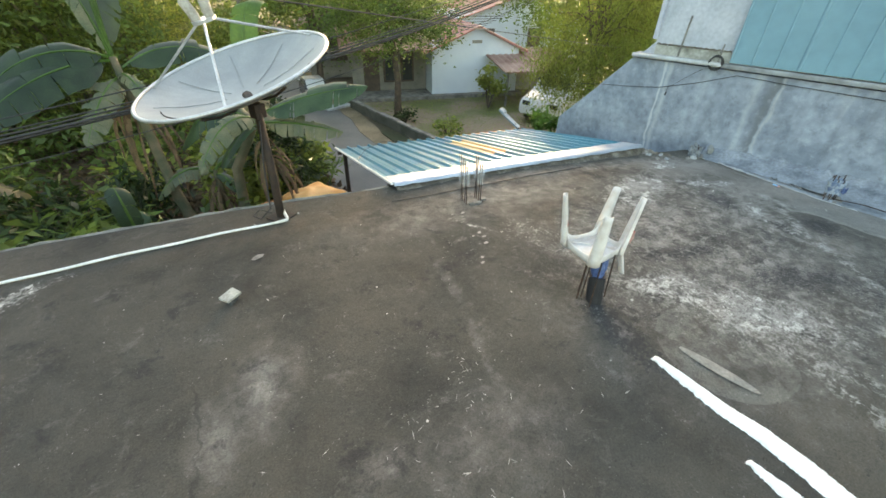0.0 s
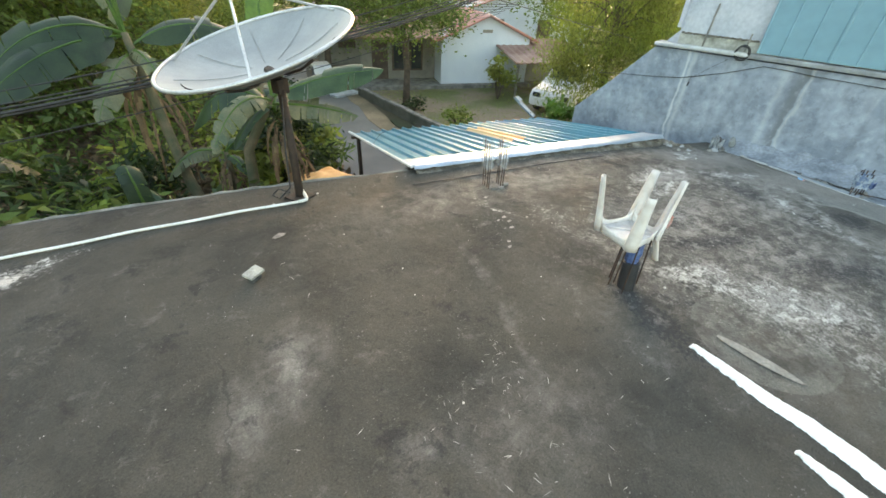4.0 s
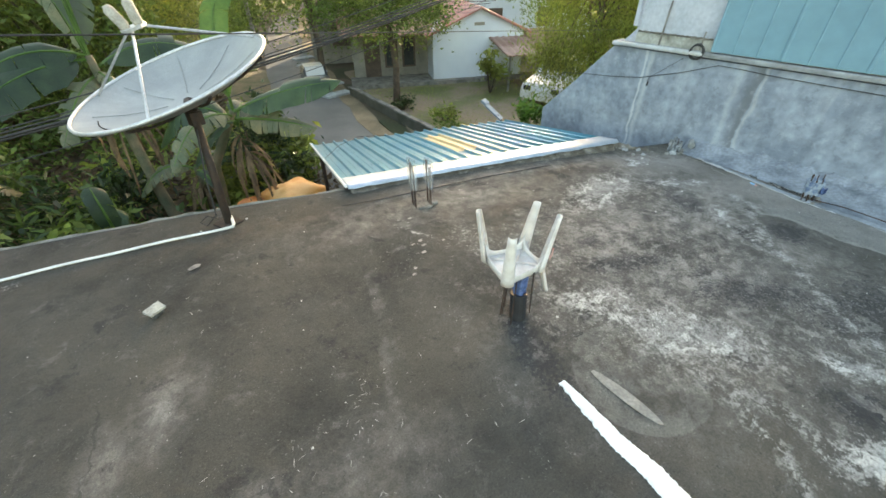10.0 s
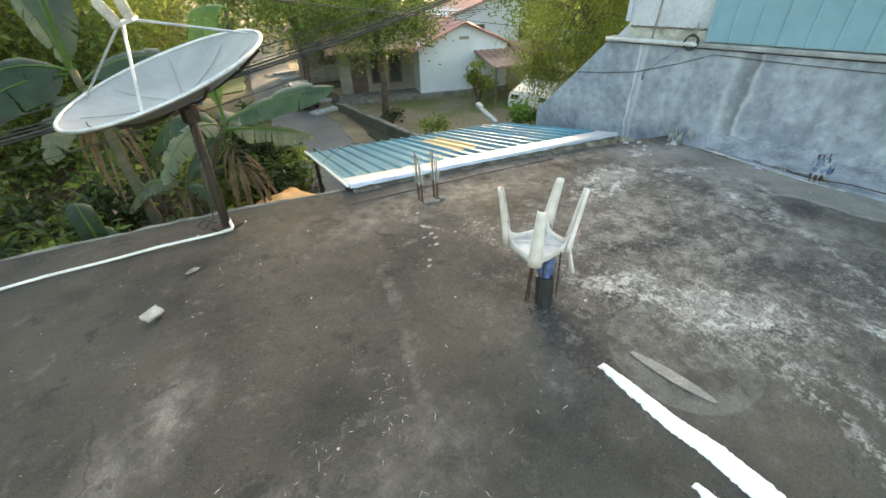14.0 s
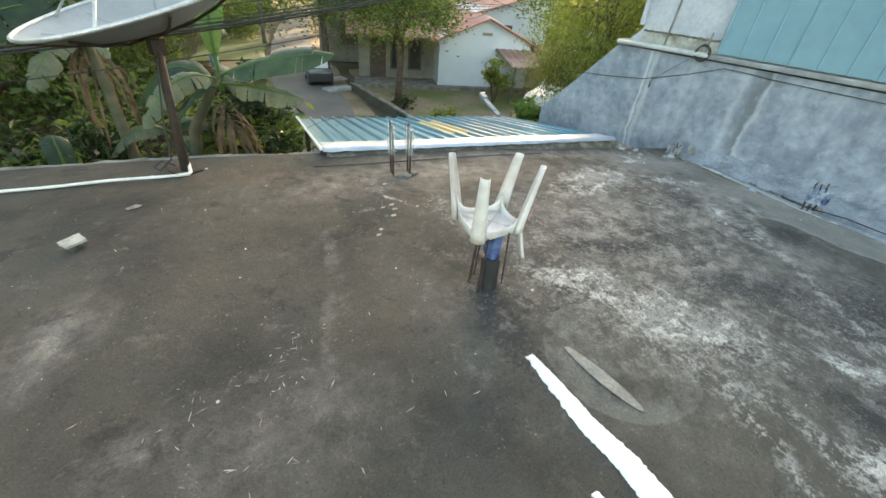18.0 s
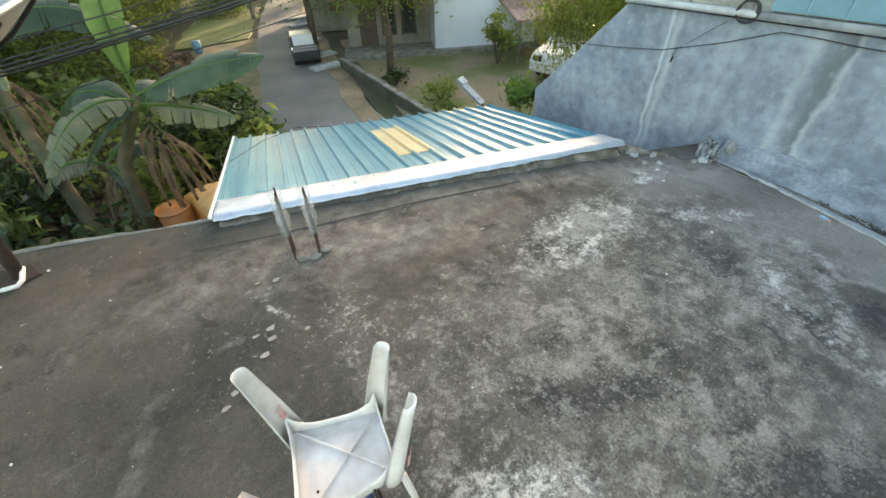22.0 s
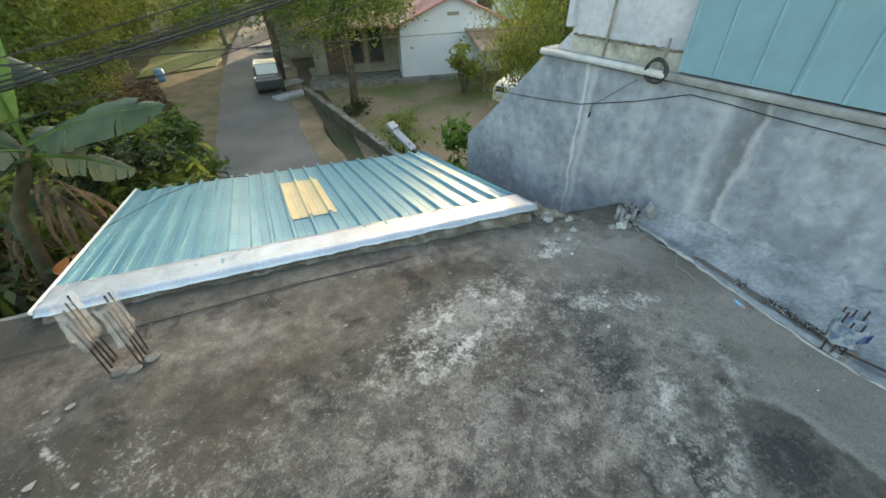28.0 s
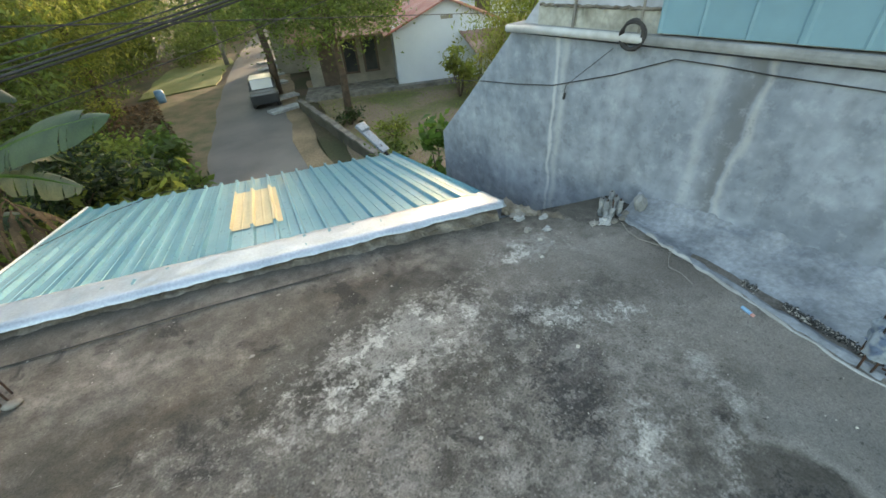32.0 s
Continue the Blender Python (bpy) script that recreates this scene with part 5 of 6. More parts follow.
banana((0.95, 7.4, GZ), 3.35, [(184, 2.1, 0.45, 0.75, 0.72, 0, -38), (200, 2.0, 0.12, 0.55, 0.66, 0, -34), (88, 2.2, 2.2, 0.0, 0.8, 0, 0, -0.22), (66, 2.1, 2.1, 0.1, 0.72, 0, 25, -0.15), (128, 1.9, 1.9, 0.1, 0.5, 3, -25), (-8, 2.3, 0.62, 0.5, 0.6, 0, 30),
        (-75, 0.9, 0.25, 0.9, 0.3, 3, 20), (238, 1.3, 0.0, 0.9, 0.48, 3, -25), (300, 1.6, -0.4, 0.7, 0.3, 2, 0), (220, 1.6, -0.5, 0.7, 0.35, 2, 0), (260, 1.8, -0.6, 0.5, 0.35, 2, 0)],
       "tall leaning banana plant with broad arching leaves behind the dish", 5, 0.11, (0.71, 8.9, 0.86), (0.80, 8.1, -1.3))
banana((-2.2, 9.2, GZ), 1.5, [(200, 1.6, 0.8, 0.9, 0.45, 0, -30), (95, 1.5, 1.8, 0.2, 0.42, 0, 10), (-60, 1.3, 0.5, 1.0, 0.42, 3, 20), (20, 1.4, 0.9, 0.8, 0.42, 0, 30), (-90, 1.4, -0.5, 0.7, 0.3, 2, 0), (230, 1.5, -0.5, 0.6, 0.3, 2, 0)],
       "banana plant with drooping leaves among the shrubs", 7)
banana((0.05, 6.9, GZ), 0.9, [(100, 1.4, 1.9, 0.1, 0.34, 0, 10), (10, 0.9, 0.9, 0.5, 0.26, 0, 30), (190, 1.0, 0.9, 0.5, 0.26, 0, -30), (60, 1.2, 1.7, 0.2, 0.3, 0, 20), (250, 1.1, -0.2, 0.7, 0.25, 2, 0)],
       "young banana plant growing below the slab edge", 9, 0.07)
banana((1.45, 7.9, GZ), 1.6, [(25, 1.1, 0.6, 0.9, 0.36, 0, 35), (175, 1.1, 0.7, 0.9, 0.34, 3, -35), (-70, 0.6, 0.4, 0.8, 0.2, 0, 10), (-100, 1.2, -0.5, 0.6, 0.28, 2, 0), (-20, 1.3, -0.6, 0.6, 0.3, 2, 0), (220, 1.3, -0.7, 0.5, 0.3, 2, 0)],
       "middle-sized banana plant under the dish", 11, 0.08)
banana((-4.2, 10.0, GZ), 2.2, [(k * 62, 1.9, 0.7 + 0.2 * (k % 3), 0.8, 0.55, 3 if k % 3 == 1 else 0, 25 * math.cos(radians(k * 62))) for k in range(6)], "banana plant at the back of the undergrowth", 13)


def shrub(at, r, h, n, mat, leaf, seed, label, name="shrub", droop=0.2, aspect=2.2):
    t = thing(name, at, label, "shrub", "shrubs below the slab")
    g = random.Random(seed)
    bm = bmesh.new()
    cl = []
    for i in range(9):
        a = i * 2.4 + g.random()
        q = Vector(at) + Vector((math.cos(a) * r * g.uniform(0.2, 0.9), math.sin(a) * r * g.uniform(0.2, 0.9), h * g.uniform(0.35, 1.0)))
        tube(bm, [Vector(at) - Vector((0, 0, 0.1)), Vector(at).lerp(q, 0.6) + Vector((0, 0, 0.1 * h)), q], [0.018, 0.012, 0.004], 4, cap=False)
        cl.append((*q, g.uniform(0.7, 1.2)))
    part("stem", bm, BARK, t)
    leaves("foliage", crown_points(cl, n // 9, r * 0.33, seed), leaf, mat, t, droop, aspect, seed)
    return t


# blue drum on the far bank and a weathered sheet lying among the shrubs
dr = thing("plastic_drum", (4.65, 21.6, GZ), "blue plastic drum standing on the earth bank", "drum")
part("body", tubed([(4.65, 21.6, GZ - 0.02), (4.65, 21.6, GZ + 0.2), (4.65, 21.6, GZ + 0.4), (4.65, 21.6, GZ + 0.47)], [0.15, 0.175, 0.175, 0.145], 18), BLUELIGHT, dr, smooth=True)
part("hoop", tubed([(4.65, 21.6, GZ + 0.27), (4.65, 21.6, GZ + 0.30)], 0.183, 18), BLUELIGHT, dr)
js = thing("metal_sheet", (2.3, 9.5, GZ), "weathered grey metal sheet leaning on a post in the undergrowth", "metal sheet")
part("sheet", sheet(bmesh.new(), lambda u, v: Vector((1.65 + 1.35 * u, 9.25 + 0.55 * v, GZ + 0.62 + 0.18 * v + 0.012 * math.sin(u * 60))), 60, 2, thick=(0, 0, -0.01)), CEMENT, js)
for x in (1.75, 2.9):
    part("post", tubed([(x, 9.5, GZ - 0.05), (x, 9.5, GZ + 0.70)], 0.035, 8), DARKWOOD, js)

SH = random.Random(41)
spots = [(-1.3, 6.3), (-0.6, 6.0), (0.9, 6.2), (-2.2, 6.6), (-3.2, 6.2), (-2.9, 7.6), (-4.4, 7.2), (1.9, 8.3), (-0.8, 8.2), (-5.4, 8.4), (-3.4, 9.3), (0.1, 10.4), (-1.6, 10.6), (2.2, 10.2), (-5.6, 10.8),
         (3.2, 9.0), (3.6, 10.0), (3.1, 11.3), (3.9, 12.4), (2.4, 12.6), (0.6, 12.6), (-2.2, 12.8), (-7.0, 7.0), (-7.5, 9.5), (-4.2, 13.2)]
for i, (x, y) in enumerate(spots):
    h = SH.uniform(0.9, 1.9)
    # near shrubs mix in the shade-darkened leaf; those behind take only lit colours
    mat = (LEAFDARK, LEAF, LEAFDARK, LEAFYEL)[i % 4] if y < 9.2 else (LEAF, LEAFYEL)[i % 2]
    shrub((x, y, GZ), SH.uniform(0.6, 1.0), h, 900 if y < 9.5 else 600, mat, SH.choice((0.12, 0.16, 0.22)), 60 + i, "leafy green shrub in the undergrowth")
for i, (x, y, h) in enumerate(((-1.9, 5.7, 1.5), (-0.9, 5.45, 1.2), (-2.7, 5.9, 1.6), (-1.6, 7.0, 1.3), (-0.3, 6.4, 1.0), (0.5, 6.6, 1.1), (-3.6, 6.8, 1.5), (-2.6, 8.2, 1.6), (-0.4, 7.6, 1.4), (0.3, 8.8, 1.5), (2.9, 8.0, 1.4), (3.3, 8.6, 1.2), (3.5, 9.4, 1.3), (-1.2, 9.0, 1.5))):
    shrub((x, y, GZ), 0.62, h, 520, (LEAFDARK, LEAFDARK, LEAF)[i % 3], 0.26, 300 + i, "narrow-leaved green shrub in the undergrowth", droop=0.5, aspect=5.0)
shrub((7.15, 5.05, GZ), 0.3, 2.2, 600, BANANAYOUNG, 0.17, 99, "bright green leafy sapling beside the wall end", "sapling", 0.6)
shrub((13.1, 12.2, GZ), 0.55, 1.7, 600, LEAFYEL, 0.2, 98, "young tree with pale leaves on the lawn", "sapling", 0.3)
for i, (x, y, h) in enumerate(((3.0, 14.2, 0.6), (2.2, 16.4, 0.8), (1.2, 15.4, 0.9), (2.8, 19.2, 0.9), (4.0, 13.2, 0.5), (9.0, 12.6, 0.35), (9.4, 10.6, 0.4), (8.5, 9.2, 0.45))):
    shrub((x, y, GZ), 0.35 + 0.3 * h, h, 320, (LEAFYEL, LEAF, LEAFDARK)[i % 3], 0.13, 130 + i, "low green bush growing on the bare earth")
# papaya-like star plants at the slab edge
for i, (x, y, h) in enumerate(((0.35, 5.55, 1.5), (0.75, 5.75, 1.35), (-1.2, 5.6, 1.3), (-0.4, 5.5, 1.1))):
    t = thing("cassava_plant", (x, y, GZ), "green star-leaved plant growing beside the slab edge", "plant", "star-leaved plants")
    top = Vector((x, y, GZ + h))
    part("stem", tubed([(x, y, GZ - 0.1), top], [0.018, 0.01], 5), BARK, t)
    for k in range(9):
        a = k * 2.4; c = top + Vector((math.cos(a) * 0.22, math.sin(a) * 0.22, 0.05 * math.sin(k * 1.7)))
        bm = bmesh.new()
        for f in range(6):
            b = a + (f - 2.5) * 0.62; d = Vector((math.cos(b), math.sin(b), -0.25)); s = Vector((-d.y, d.x, 0)) * 0.022
            v = [bm.verts.new(p) for p in (c, c + d * 0.09 + s, c + d * 0.2, c + d * 0.09 - s)]
            bm.faces.new(v)
        tube(bm, [top, c], 0.004, 4, cap=False)
        part("leaf", bm, BANANAYOUNG, t)


def thicket(name, boxes, per, leaf, mat, seed, label, aspect=2.6, droop=0.5):
    """Dense far foliage: clumps of leaves in stretches (x, y, z, rx, ry, rz)."""
    g = np.random.default_rng(seed)
    pts = []
    for x, y, z, rx, ry, rz in boxes:
        k = g.uniform(-1, 1, (per // 40, 3)) * (rx, ry, rz) + (x, y, z)
        pts.append((k[:, None, :] + g.normal(size=(len(k), 40, 3)) * 0.32).reshape(-1, 3))
    return tagged(leaves(name, np.concatenate(pts), leaf, mat, None, droop, aspect, seed), label, "foliage", kind="stuff")


thicket("thicket", [(-8, 13.5, 0.5, 3, 1.5, 3.2), (-3.5, 15, 0.7, 3, 1.5, 3.4), (0.6, 16.5, 0.5, 2, 1.3, 3.2), (-11, 9, 0.3, 1.5, 3, 3.0)], 9000, 0.2, LEAF, 201, "dense dark green thicket under the trees")
thicket("bamboo_thicket", [(-6, 17.5, 2.2, 4, 1.5, 3.4), (0, 19.5, 2.5, 3, 1.2, 3.4), (-12, 13, 2.2, 2, 3, 3.4)], 10000, 0.24, LEAFYEL, 202, "sunlit yellow green bamboo foliage behind the thicket", 4.5, 0.8)
thicket("far_foliage", [(-16, 30, 2.5, 12, 3, 5), (2, 34, 2.5, 4, 3, 5), (22, 44, 2.5, 12, 4, 5.5), (38, 32, 2, 6, 8, 5), (45, 15, 2, 6, 10, 5), (0, 60, 3, 6, 3, 6), (34, 60, 3, 8, 3, 6), (-24, 12, 2, 5, 12, 5)], 9000, 0.5, LEAF, 203, "distant green trees closing the view")
def roadside(a, c):
    p = road_pt(a, c)
    return p.x, p.y
thicket("roadside_thicket", [(*roadside(a, -3.6 - 0.5 * (k % 2)), GZ + 1.0, 1.0, 1.2, 1.1) for k, a in enumerate((19, 23, 27, 31))] + [(*roadside(a, -7.0), GZ + 1.8, 1.6, 1.6, 1.9) for a in (8, 13, 18, 24)] + [(*roadside(a, c), GZ + 1.6, 2.0, 2.0, 1.7) for a, c in ((38, -5), (38, 5), (46, -3), (47, 4))], 3200, 0.16, LEAF, 204, "leafy green growth along the road")
thicket("bamboo_thicket", [(*roadside(a, -5.0), GZ + 3.6, 1.6, 1.6, 1.6) for a in (9, 13, 18, 23)] + [(*roadside(a, 3.6), GZ + 3.6, 1.2, 1.5, 1.2) for a in (14, 19, 24)], 3600, 0.18, LEAFYEL, 205, "yellow green bamboo foliage arching over the road", 4.5, 0.9)
# bamboo culms
cu = thing("bamboo_clump", (-2.0, 17.5, GZ), "clump of pale leaning bamboo culms", "bamboo")
g = random.Random(5)
for i in range(26):
    x, y = -6 + 8 * g.random(), 16.5 + 2.5 * g.random()
    part("culm", tubed([(x, y, GZ - 0.1), (x + g.uniform(-0.3, 0.3), y, GZ + 3), (x + g.uniform(-1.2, 1.2), y - 0.5, GZ + 6.5)], [0.045, 0.04, 0.02], 6), STEM, cu)
# dry leaf litter on the ground
gg = np.random.default_rng(9)
lit = np.column_stack([gg.uniform(-8, 4.4, 18000), gg.uniform(5.2, 22, 18000), np.full(18000, GZ) + gg.uniform(-0.03, 0.06, 18000)])
tagged(leaves("leaf_litter", lit, 0.2, DRYLEAF, None, 0.0, 2.0, 77, upward=3.0), "dry brown leaf litter and twigs on the ground", "leaf litter", kind="stuff")
gr = np.column_stack([gg.uniform(0, 1, 16000), gg.uniform(0, 1, 16000)])
gp = np.array([list(road_pt(-6 + 14 * a, 2.35 + 9 * b, 0.02)) for a, b in gr])
tagged(leaves("grass_blades", gp, 0.06, LEAFYEL, None, -0.9, 5.0, 78), "short uneven grass on the lawn", "grass", kind="stuff")

tree("slim_tree", (2.62, 8.67, GZ), 2.5, 0.62, 1.3, "slim young tree with a bare trunk in the yard", LEAFDARK, 71, 16, 110, 0.12, 0.035, category="tree")

# ---- orange heap and bin in the yard ----
oh = thing("orange_tarpaulin", (2.75, 6.75, GZ), "orange tarpaulin draped over a heap in the yard", "tarpaulin")
bm = bmesh.new()
def tarp(u, v):
    x, y = (u - 0.5) * 1.0, (v - 0.5) * 0.8
    e = max(abs(u - 0.5), abs(v - 0.5)) * 2
    h = 1.28 - 0.18 * e ** 3 - (1.1 if e > 0.97 else 0) + 0.05 * noise.noise(Vector((x * 5, y * 5, 1)))
    return Vector((2.72 + x * 0.95 - y * 0.3, 6.78 + y * 0.95 + x * 0.1, GZ + h))
sheet(bm, tarp, 24, 20); part("cover", bm, ORANGE, oh, smooth=True)
bn = thing("orange_bin", (2.0, 7.35, GZ), "round orange plastic bin in the yard", "bin")
part("body", tubed([(1.98, 6.9, GZ - 0.02), (1.98, 6.9, GZ + 0.5), (1.98, 6.9, GZ + 1.1)], [0.17, 0.2, 0.22], 18), BINORANGE, bn, smooth=True)
part("rim", tubed([(1.98 + 0.225 * math.cos(k * 0.3142), 6.9 + 0.225 * math.sin(k * 0.3142), GZ + 1.1) for k in range(21)], 0.014, 6), BINORANGE, bn)

# ---- overhead cables ----
def hung(name, a, b, sag, r, label, n=24):
    bm = bmesh.new()
    a, b = Vector(a), Vector(b)
    tube(bm, [a.lerp(b, k / n) - Vector((0, 0, sag * 4 * (k / n) * (1 - k / n))) for k in range(n + 1)], r, 5, cap=False)
    return tagged(part(name, bm, CABLE), label, "cable", "overhead cables")
for i, (dz, dy, r, dr) in enumerate(((0, 0, 0.015, 0), (0.016, 0.02, 0.011, 0.03), (-0.018, 0.01, 0.012, -0.03), (0.04, -0.01, 0.007, 0.08), (0.012, 0.03, 0.007, 0.35), (-0.16, 0.12, 0.006, -0.35))):
    hung("overhead_cable", (-14, 4.81 + dy, 1.16 + dz), (16, 7.09 + dy * 3, 4.37 + dz + dr), 2.0, r, "black overhead cable of the roadside power line", 40)
hung("service_cable", (-7.0, -1.06, 2.89), (13.0, 6.78, 0.37), 0.02, 0.0035, "single black service cable slanting down to the trees")
for i in range(5):
    hung("house_cable", (9.4 + 0.3 * i, 9.1 + 0.1 * i, 0.95 + 0.04 * i), (13.8 - 0.9 * i, 16.0 + 1.2 * i, 0.5 + 0.2 * i), 0.25, 0.007, "thin cable branching off to a house")
pl = thing("utility_pole", (8.6, 27.5, GZ), "grey concrete utility pole at the roadside", "utility pole")
part("pole", tubed([(8.6, 27.5, GZ - 0.2), (8.6, 27.5, GZ + 7)], [0.13, 0.08], 10), CEMENT, pl)
part("crossarm", boxed((8.6, 27.5, GZ + 6.4), (1.4, 0.08, 0.08), 20, 0.01), STEEL, pl)

# ---- rebar stubs ----
def stub(name, x, y, h, n, span, wrapmat, label, lean=(0, 0), wrap=(0.45, 1.0), seed=0, turn=0.0, lump=True):
    z = fz(x, y)
    t = thing(name, (x, y, z), label, "rebar stub", "column rebar stubs")
    g = random.Random(seed)
    c, s = math.cos(radians(turn)), math.sin(radians(turn))
    ends = []
    for i in range(n):
        u, v = ((i % 2) - 0.5) * span, ((i // 2) / max(1, (n // 2 - 1)) - 0.5) * span * 0.8
        ox, oy = u * c - v * s, u * s + v * c
        hh = h * g.uniform(0.85, 1.05)
        p, q = Vector((x + ox, y + oy, z - 0.02)), Vector((x + ox * 1.05 + lean[0] * hh, y + oy * 1.05 + lean[1] * hh, z + hh))
        part("rebar", tubed([p, p.lerp(q, 0.5) + Vector((g.uniform(-1, 1), g.uniform(-1, 1), 0)) * 0.006, q], 0.0055, 6), REBAR, t)
        ends.append((p, q))
    if wrapmat:
        for side in (0, 1):
            es = [e for i, e in enumerate(ends) if i % 2 == side]
            m0 = sum((e[0].lerp(e[1], wrap[0]) for e in es), Vector()) / len(es)
            m1 = sum((e[0].lerp(e[1], wrap[1] * 0.97) for e in es), Vector()) / len(es)
            bm = bmesh.new()
            def wf(u, v, m0=m0, m1=m1, side=side):
                a = 2 * math.pi * u; k = 1 + 0.35 * noise.noise(Vector((math.cos(a) * 1.5, math.sin(a) * 1.5, v * 4 + side * 9 + seed)))
                lx, ly = math.cos(a) * 0.036 * k, math.sin(a) * span * 0.60 * k
                return m0.lerp(m1, v) + Vector((lx * c - ly * s, lx * s + ly * c, 0.02 * noise.noise(Vector((a, v, seed)))))
            sheet(bm, wf, 22, 9); part("wrapping", bm, wrapmat, t, "crumpled plastic wrapping", smooth=True)
    if lump:
        for k in range(3):
            bm = bmesh.new(); bmesh.ops.create_icosphere(bm, subdivisions=3, radius=0.026)
            for v in bm.verts:
                v.co *= 1 + 0.5 * noise.noise(v.co * 14 + Vector((k, seed, 0)))
                v.co = Vector((v.co.x * 1.5, v.co.y, v.co.z * 0.6)) + Vector((x + 0.08 * (k - 1) + 0.03, y - 0.07 - 0.03 * (k % 2), z + 0.01))
            part("mortar_lump", bm, CEMENT, t)
    return t
stub("rebar_stub", 2.85, 2.89, 0.47, 8, 0.16, WRAP, "bundle of rusty rebars in clear plastic at the slab edge", (0.0, 0.03), (0.5, 1.1), 1, -18)
rs = stub("rebar_stub", 6.58, 2.06, 0.17, 6, 0.10, None, "short rebars wrapped in grey plastic at the wall foot", (0, 0), (0.15, 1.0), 2, 0)
for k, (ox, oy, h) in enumerate(((-0.055, -0.044, 0.17), (-0.055, 0.0, 0.22), (0.055, -0.044, 0.19), (0.055, 0.044, 0.25), (-0.055, 0.044, 0.23), (0.055, 0.0, 0.21))):
    sleeve = bmesh.new()
    sheet(sleeve, lambda u, v: Vector((6.58 + ox, 2.06 + oy, fz(6.58, 2.06) + 0.01 + 0.68 * h * v)) + Vector((math.cos(u * 6.2832), math.sin(u * 6.2832), 0)) * (0.020 + 0.016 * noise.noise(Vector((math.cos(u * 6.2832) * 1.3 + k * 5, math.sin(u * 6.2832) * 1.3, v * 3.5)))), 16, 10)
    part("wrapping", sleeve, SLEEVE, rs, "crumpled grey-white plastic sleeve", smooth=True)
stub("rebar_stub", 6.27, 0.45, 0.30, 6, 0.11, WRAPBLUE, "rusty rebars in torn clear and blue plastic at the wall foot", (0.06, 0.03), (0.4, 0.9), 3, 10)
blue = bmesh.new(); sheet(blue, lambda u, v: Vector((6.30 + 0.03 * math.sin(u * 9), 0.42 - 0.08 * u, fz(6.3, 0.4) + 0.10 + 0.07 * v + 0.015 * math.sin(u * 14))), 10, 4, thick=(0.004, 0, 0))
tagged(part("plastic_scrap", blue, BLUEWRAP, smooth=True), "scrap of blue plastic caught on the rebars", "plastic scrap")
bar = thing("loose_rebar", (6.24, 0.2, 0), "bent rusty rebar lying along the wall foot", "rebar")
part("rebar", tubed([onslab(6.25, 0.42, 0.03), onslab(6.24, 0.15, 0.06), onslab(6.22, -0.3, 0.05)], 0.006, 6), REBAR, bar)
bm = bmesh.new(); bmesh.ops.create_icosphere(bm, subdivisions=4, radius=0.055)
for v in bm.verts:
    v.co = Vector((v.co.x, v.co.y * 0.8, v.co.z * 1.2)) * (1 + 0.55 * noise.noise(v.co * 16) + 0.2 * noise.noise(v.co * 50)) + Vector((6.74, 1.92, fz(6.7, 1.9) + 0.12))
tagged(part("cement_lump", bm, LEDGEGREY, smooth=True), "rounded lump of pale mortar at the wall foot", "mortar")
# plastic bag bundled over a stub at the slab corner
BX, BY = -1.26, 4.80
bg = thing("plastic_bag", (BX, BY, fz(BX, BY)), "crumpled blue-grey and red plastic bag bundled at the slab corner", "plastic bag")
part("stub", tubed([(BX + 0.02, BY, fz(BX, BY) - 0.05), (BX, BY, 0.1)], 0.03, 8), BLACK, bg)
def lumpy(at, size, seed, rough=0.35):
    bm = bmesh.new(); bmesh.ops.create_icosphere(bm, subdivisions=4, radius=1.0)
    for v in bm.verts:
        k = 1 + rough * noise.noise(v.co * 1.5 + Vector((seed, 0, 0))) + 0.12 * noise.noise(v.co * 6 + Vector((0, seed, 0)))
        v.co = Vector((v.co.x * size[0], v.co.y * size[1], v.co.z * size[2])) * k + Vector(at)
    return bm
part("bag", lumpy((BX, BY, 0.10), (0.115, 0.11, 0.165), 3), WRAPGREY, bg, smooth=True)
part("bag", lumpy((BX + 0.13, BY - 0.02, 0.03), (0.055, 0.06, 0.10), 8), SLEEVE, bg, "grey plastic bag tied beside it", smooth=True)
part("bag", lumpy((BX - 0.13, BY - 0.04, 0.02), (0.06, 0.06, 0.07), 12), WRAPGREY, bg, "grey plastic bag tied beside it", smooth=True)
part("skirt", lumpy((BX - 0.10, BY - 0.10, -0.20), (0.2, 0.16, 0.14), 17), BLUEGREY, bg, "faded blue cloth hanging below the bag", smooth=True)
bm = bmesh.new()
tube(bm, [Vector((BX, BY, 0.10)) + Vector((0.02 + 0.13 * math.cos(k * 0.25), -0.09 + 0.02 * math.sin(k), 0.15 * math.sin(k * 0.25) - 0.02)) for k in range(10)], 0.028, 6, cap=False)
part("red_band", bm, REDPAINT, bg)
wl = [(-1.10, 4.46, 0.03), (-1.16, 4.52, 0.05), (-1.2, 4.6, 0.02), (-1.12, 4.62, 0.06), (-1.05, 4.7, 0.02)]
tagged(part("wire", tubed([onslab(*q) for q in wl], 0.006, 5), CABLE), "bent wire at the slab corner", "wire")

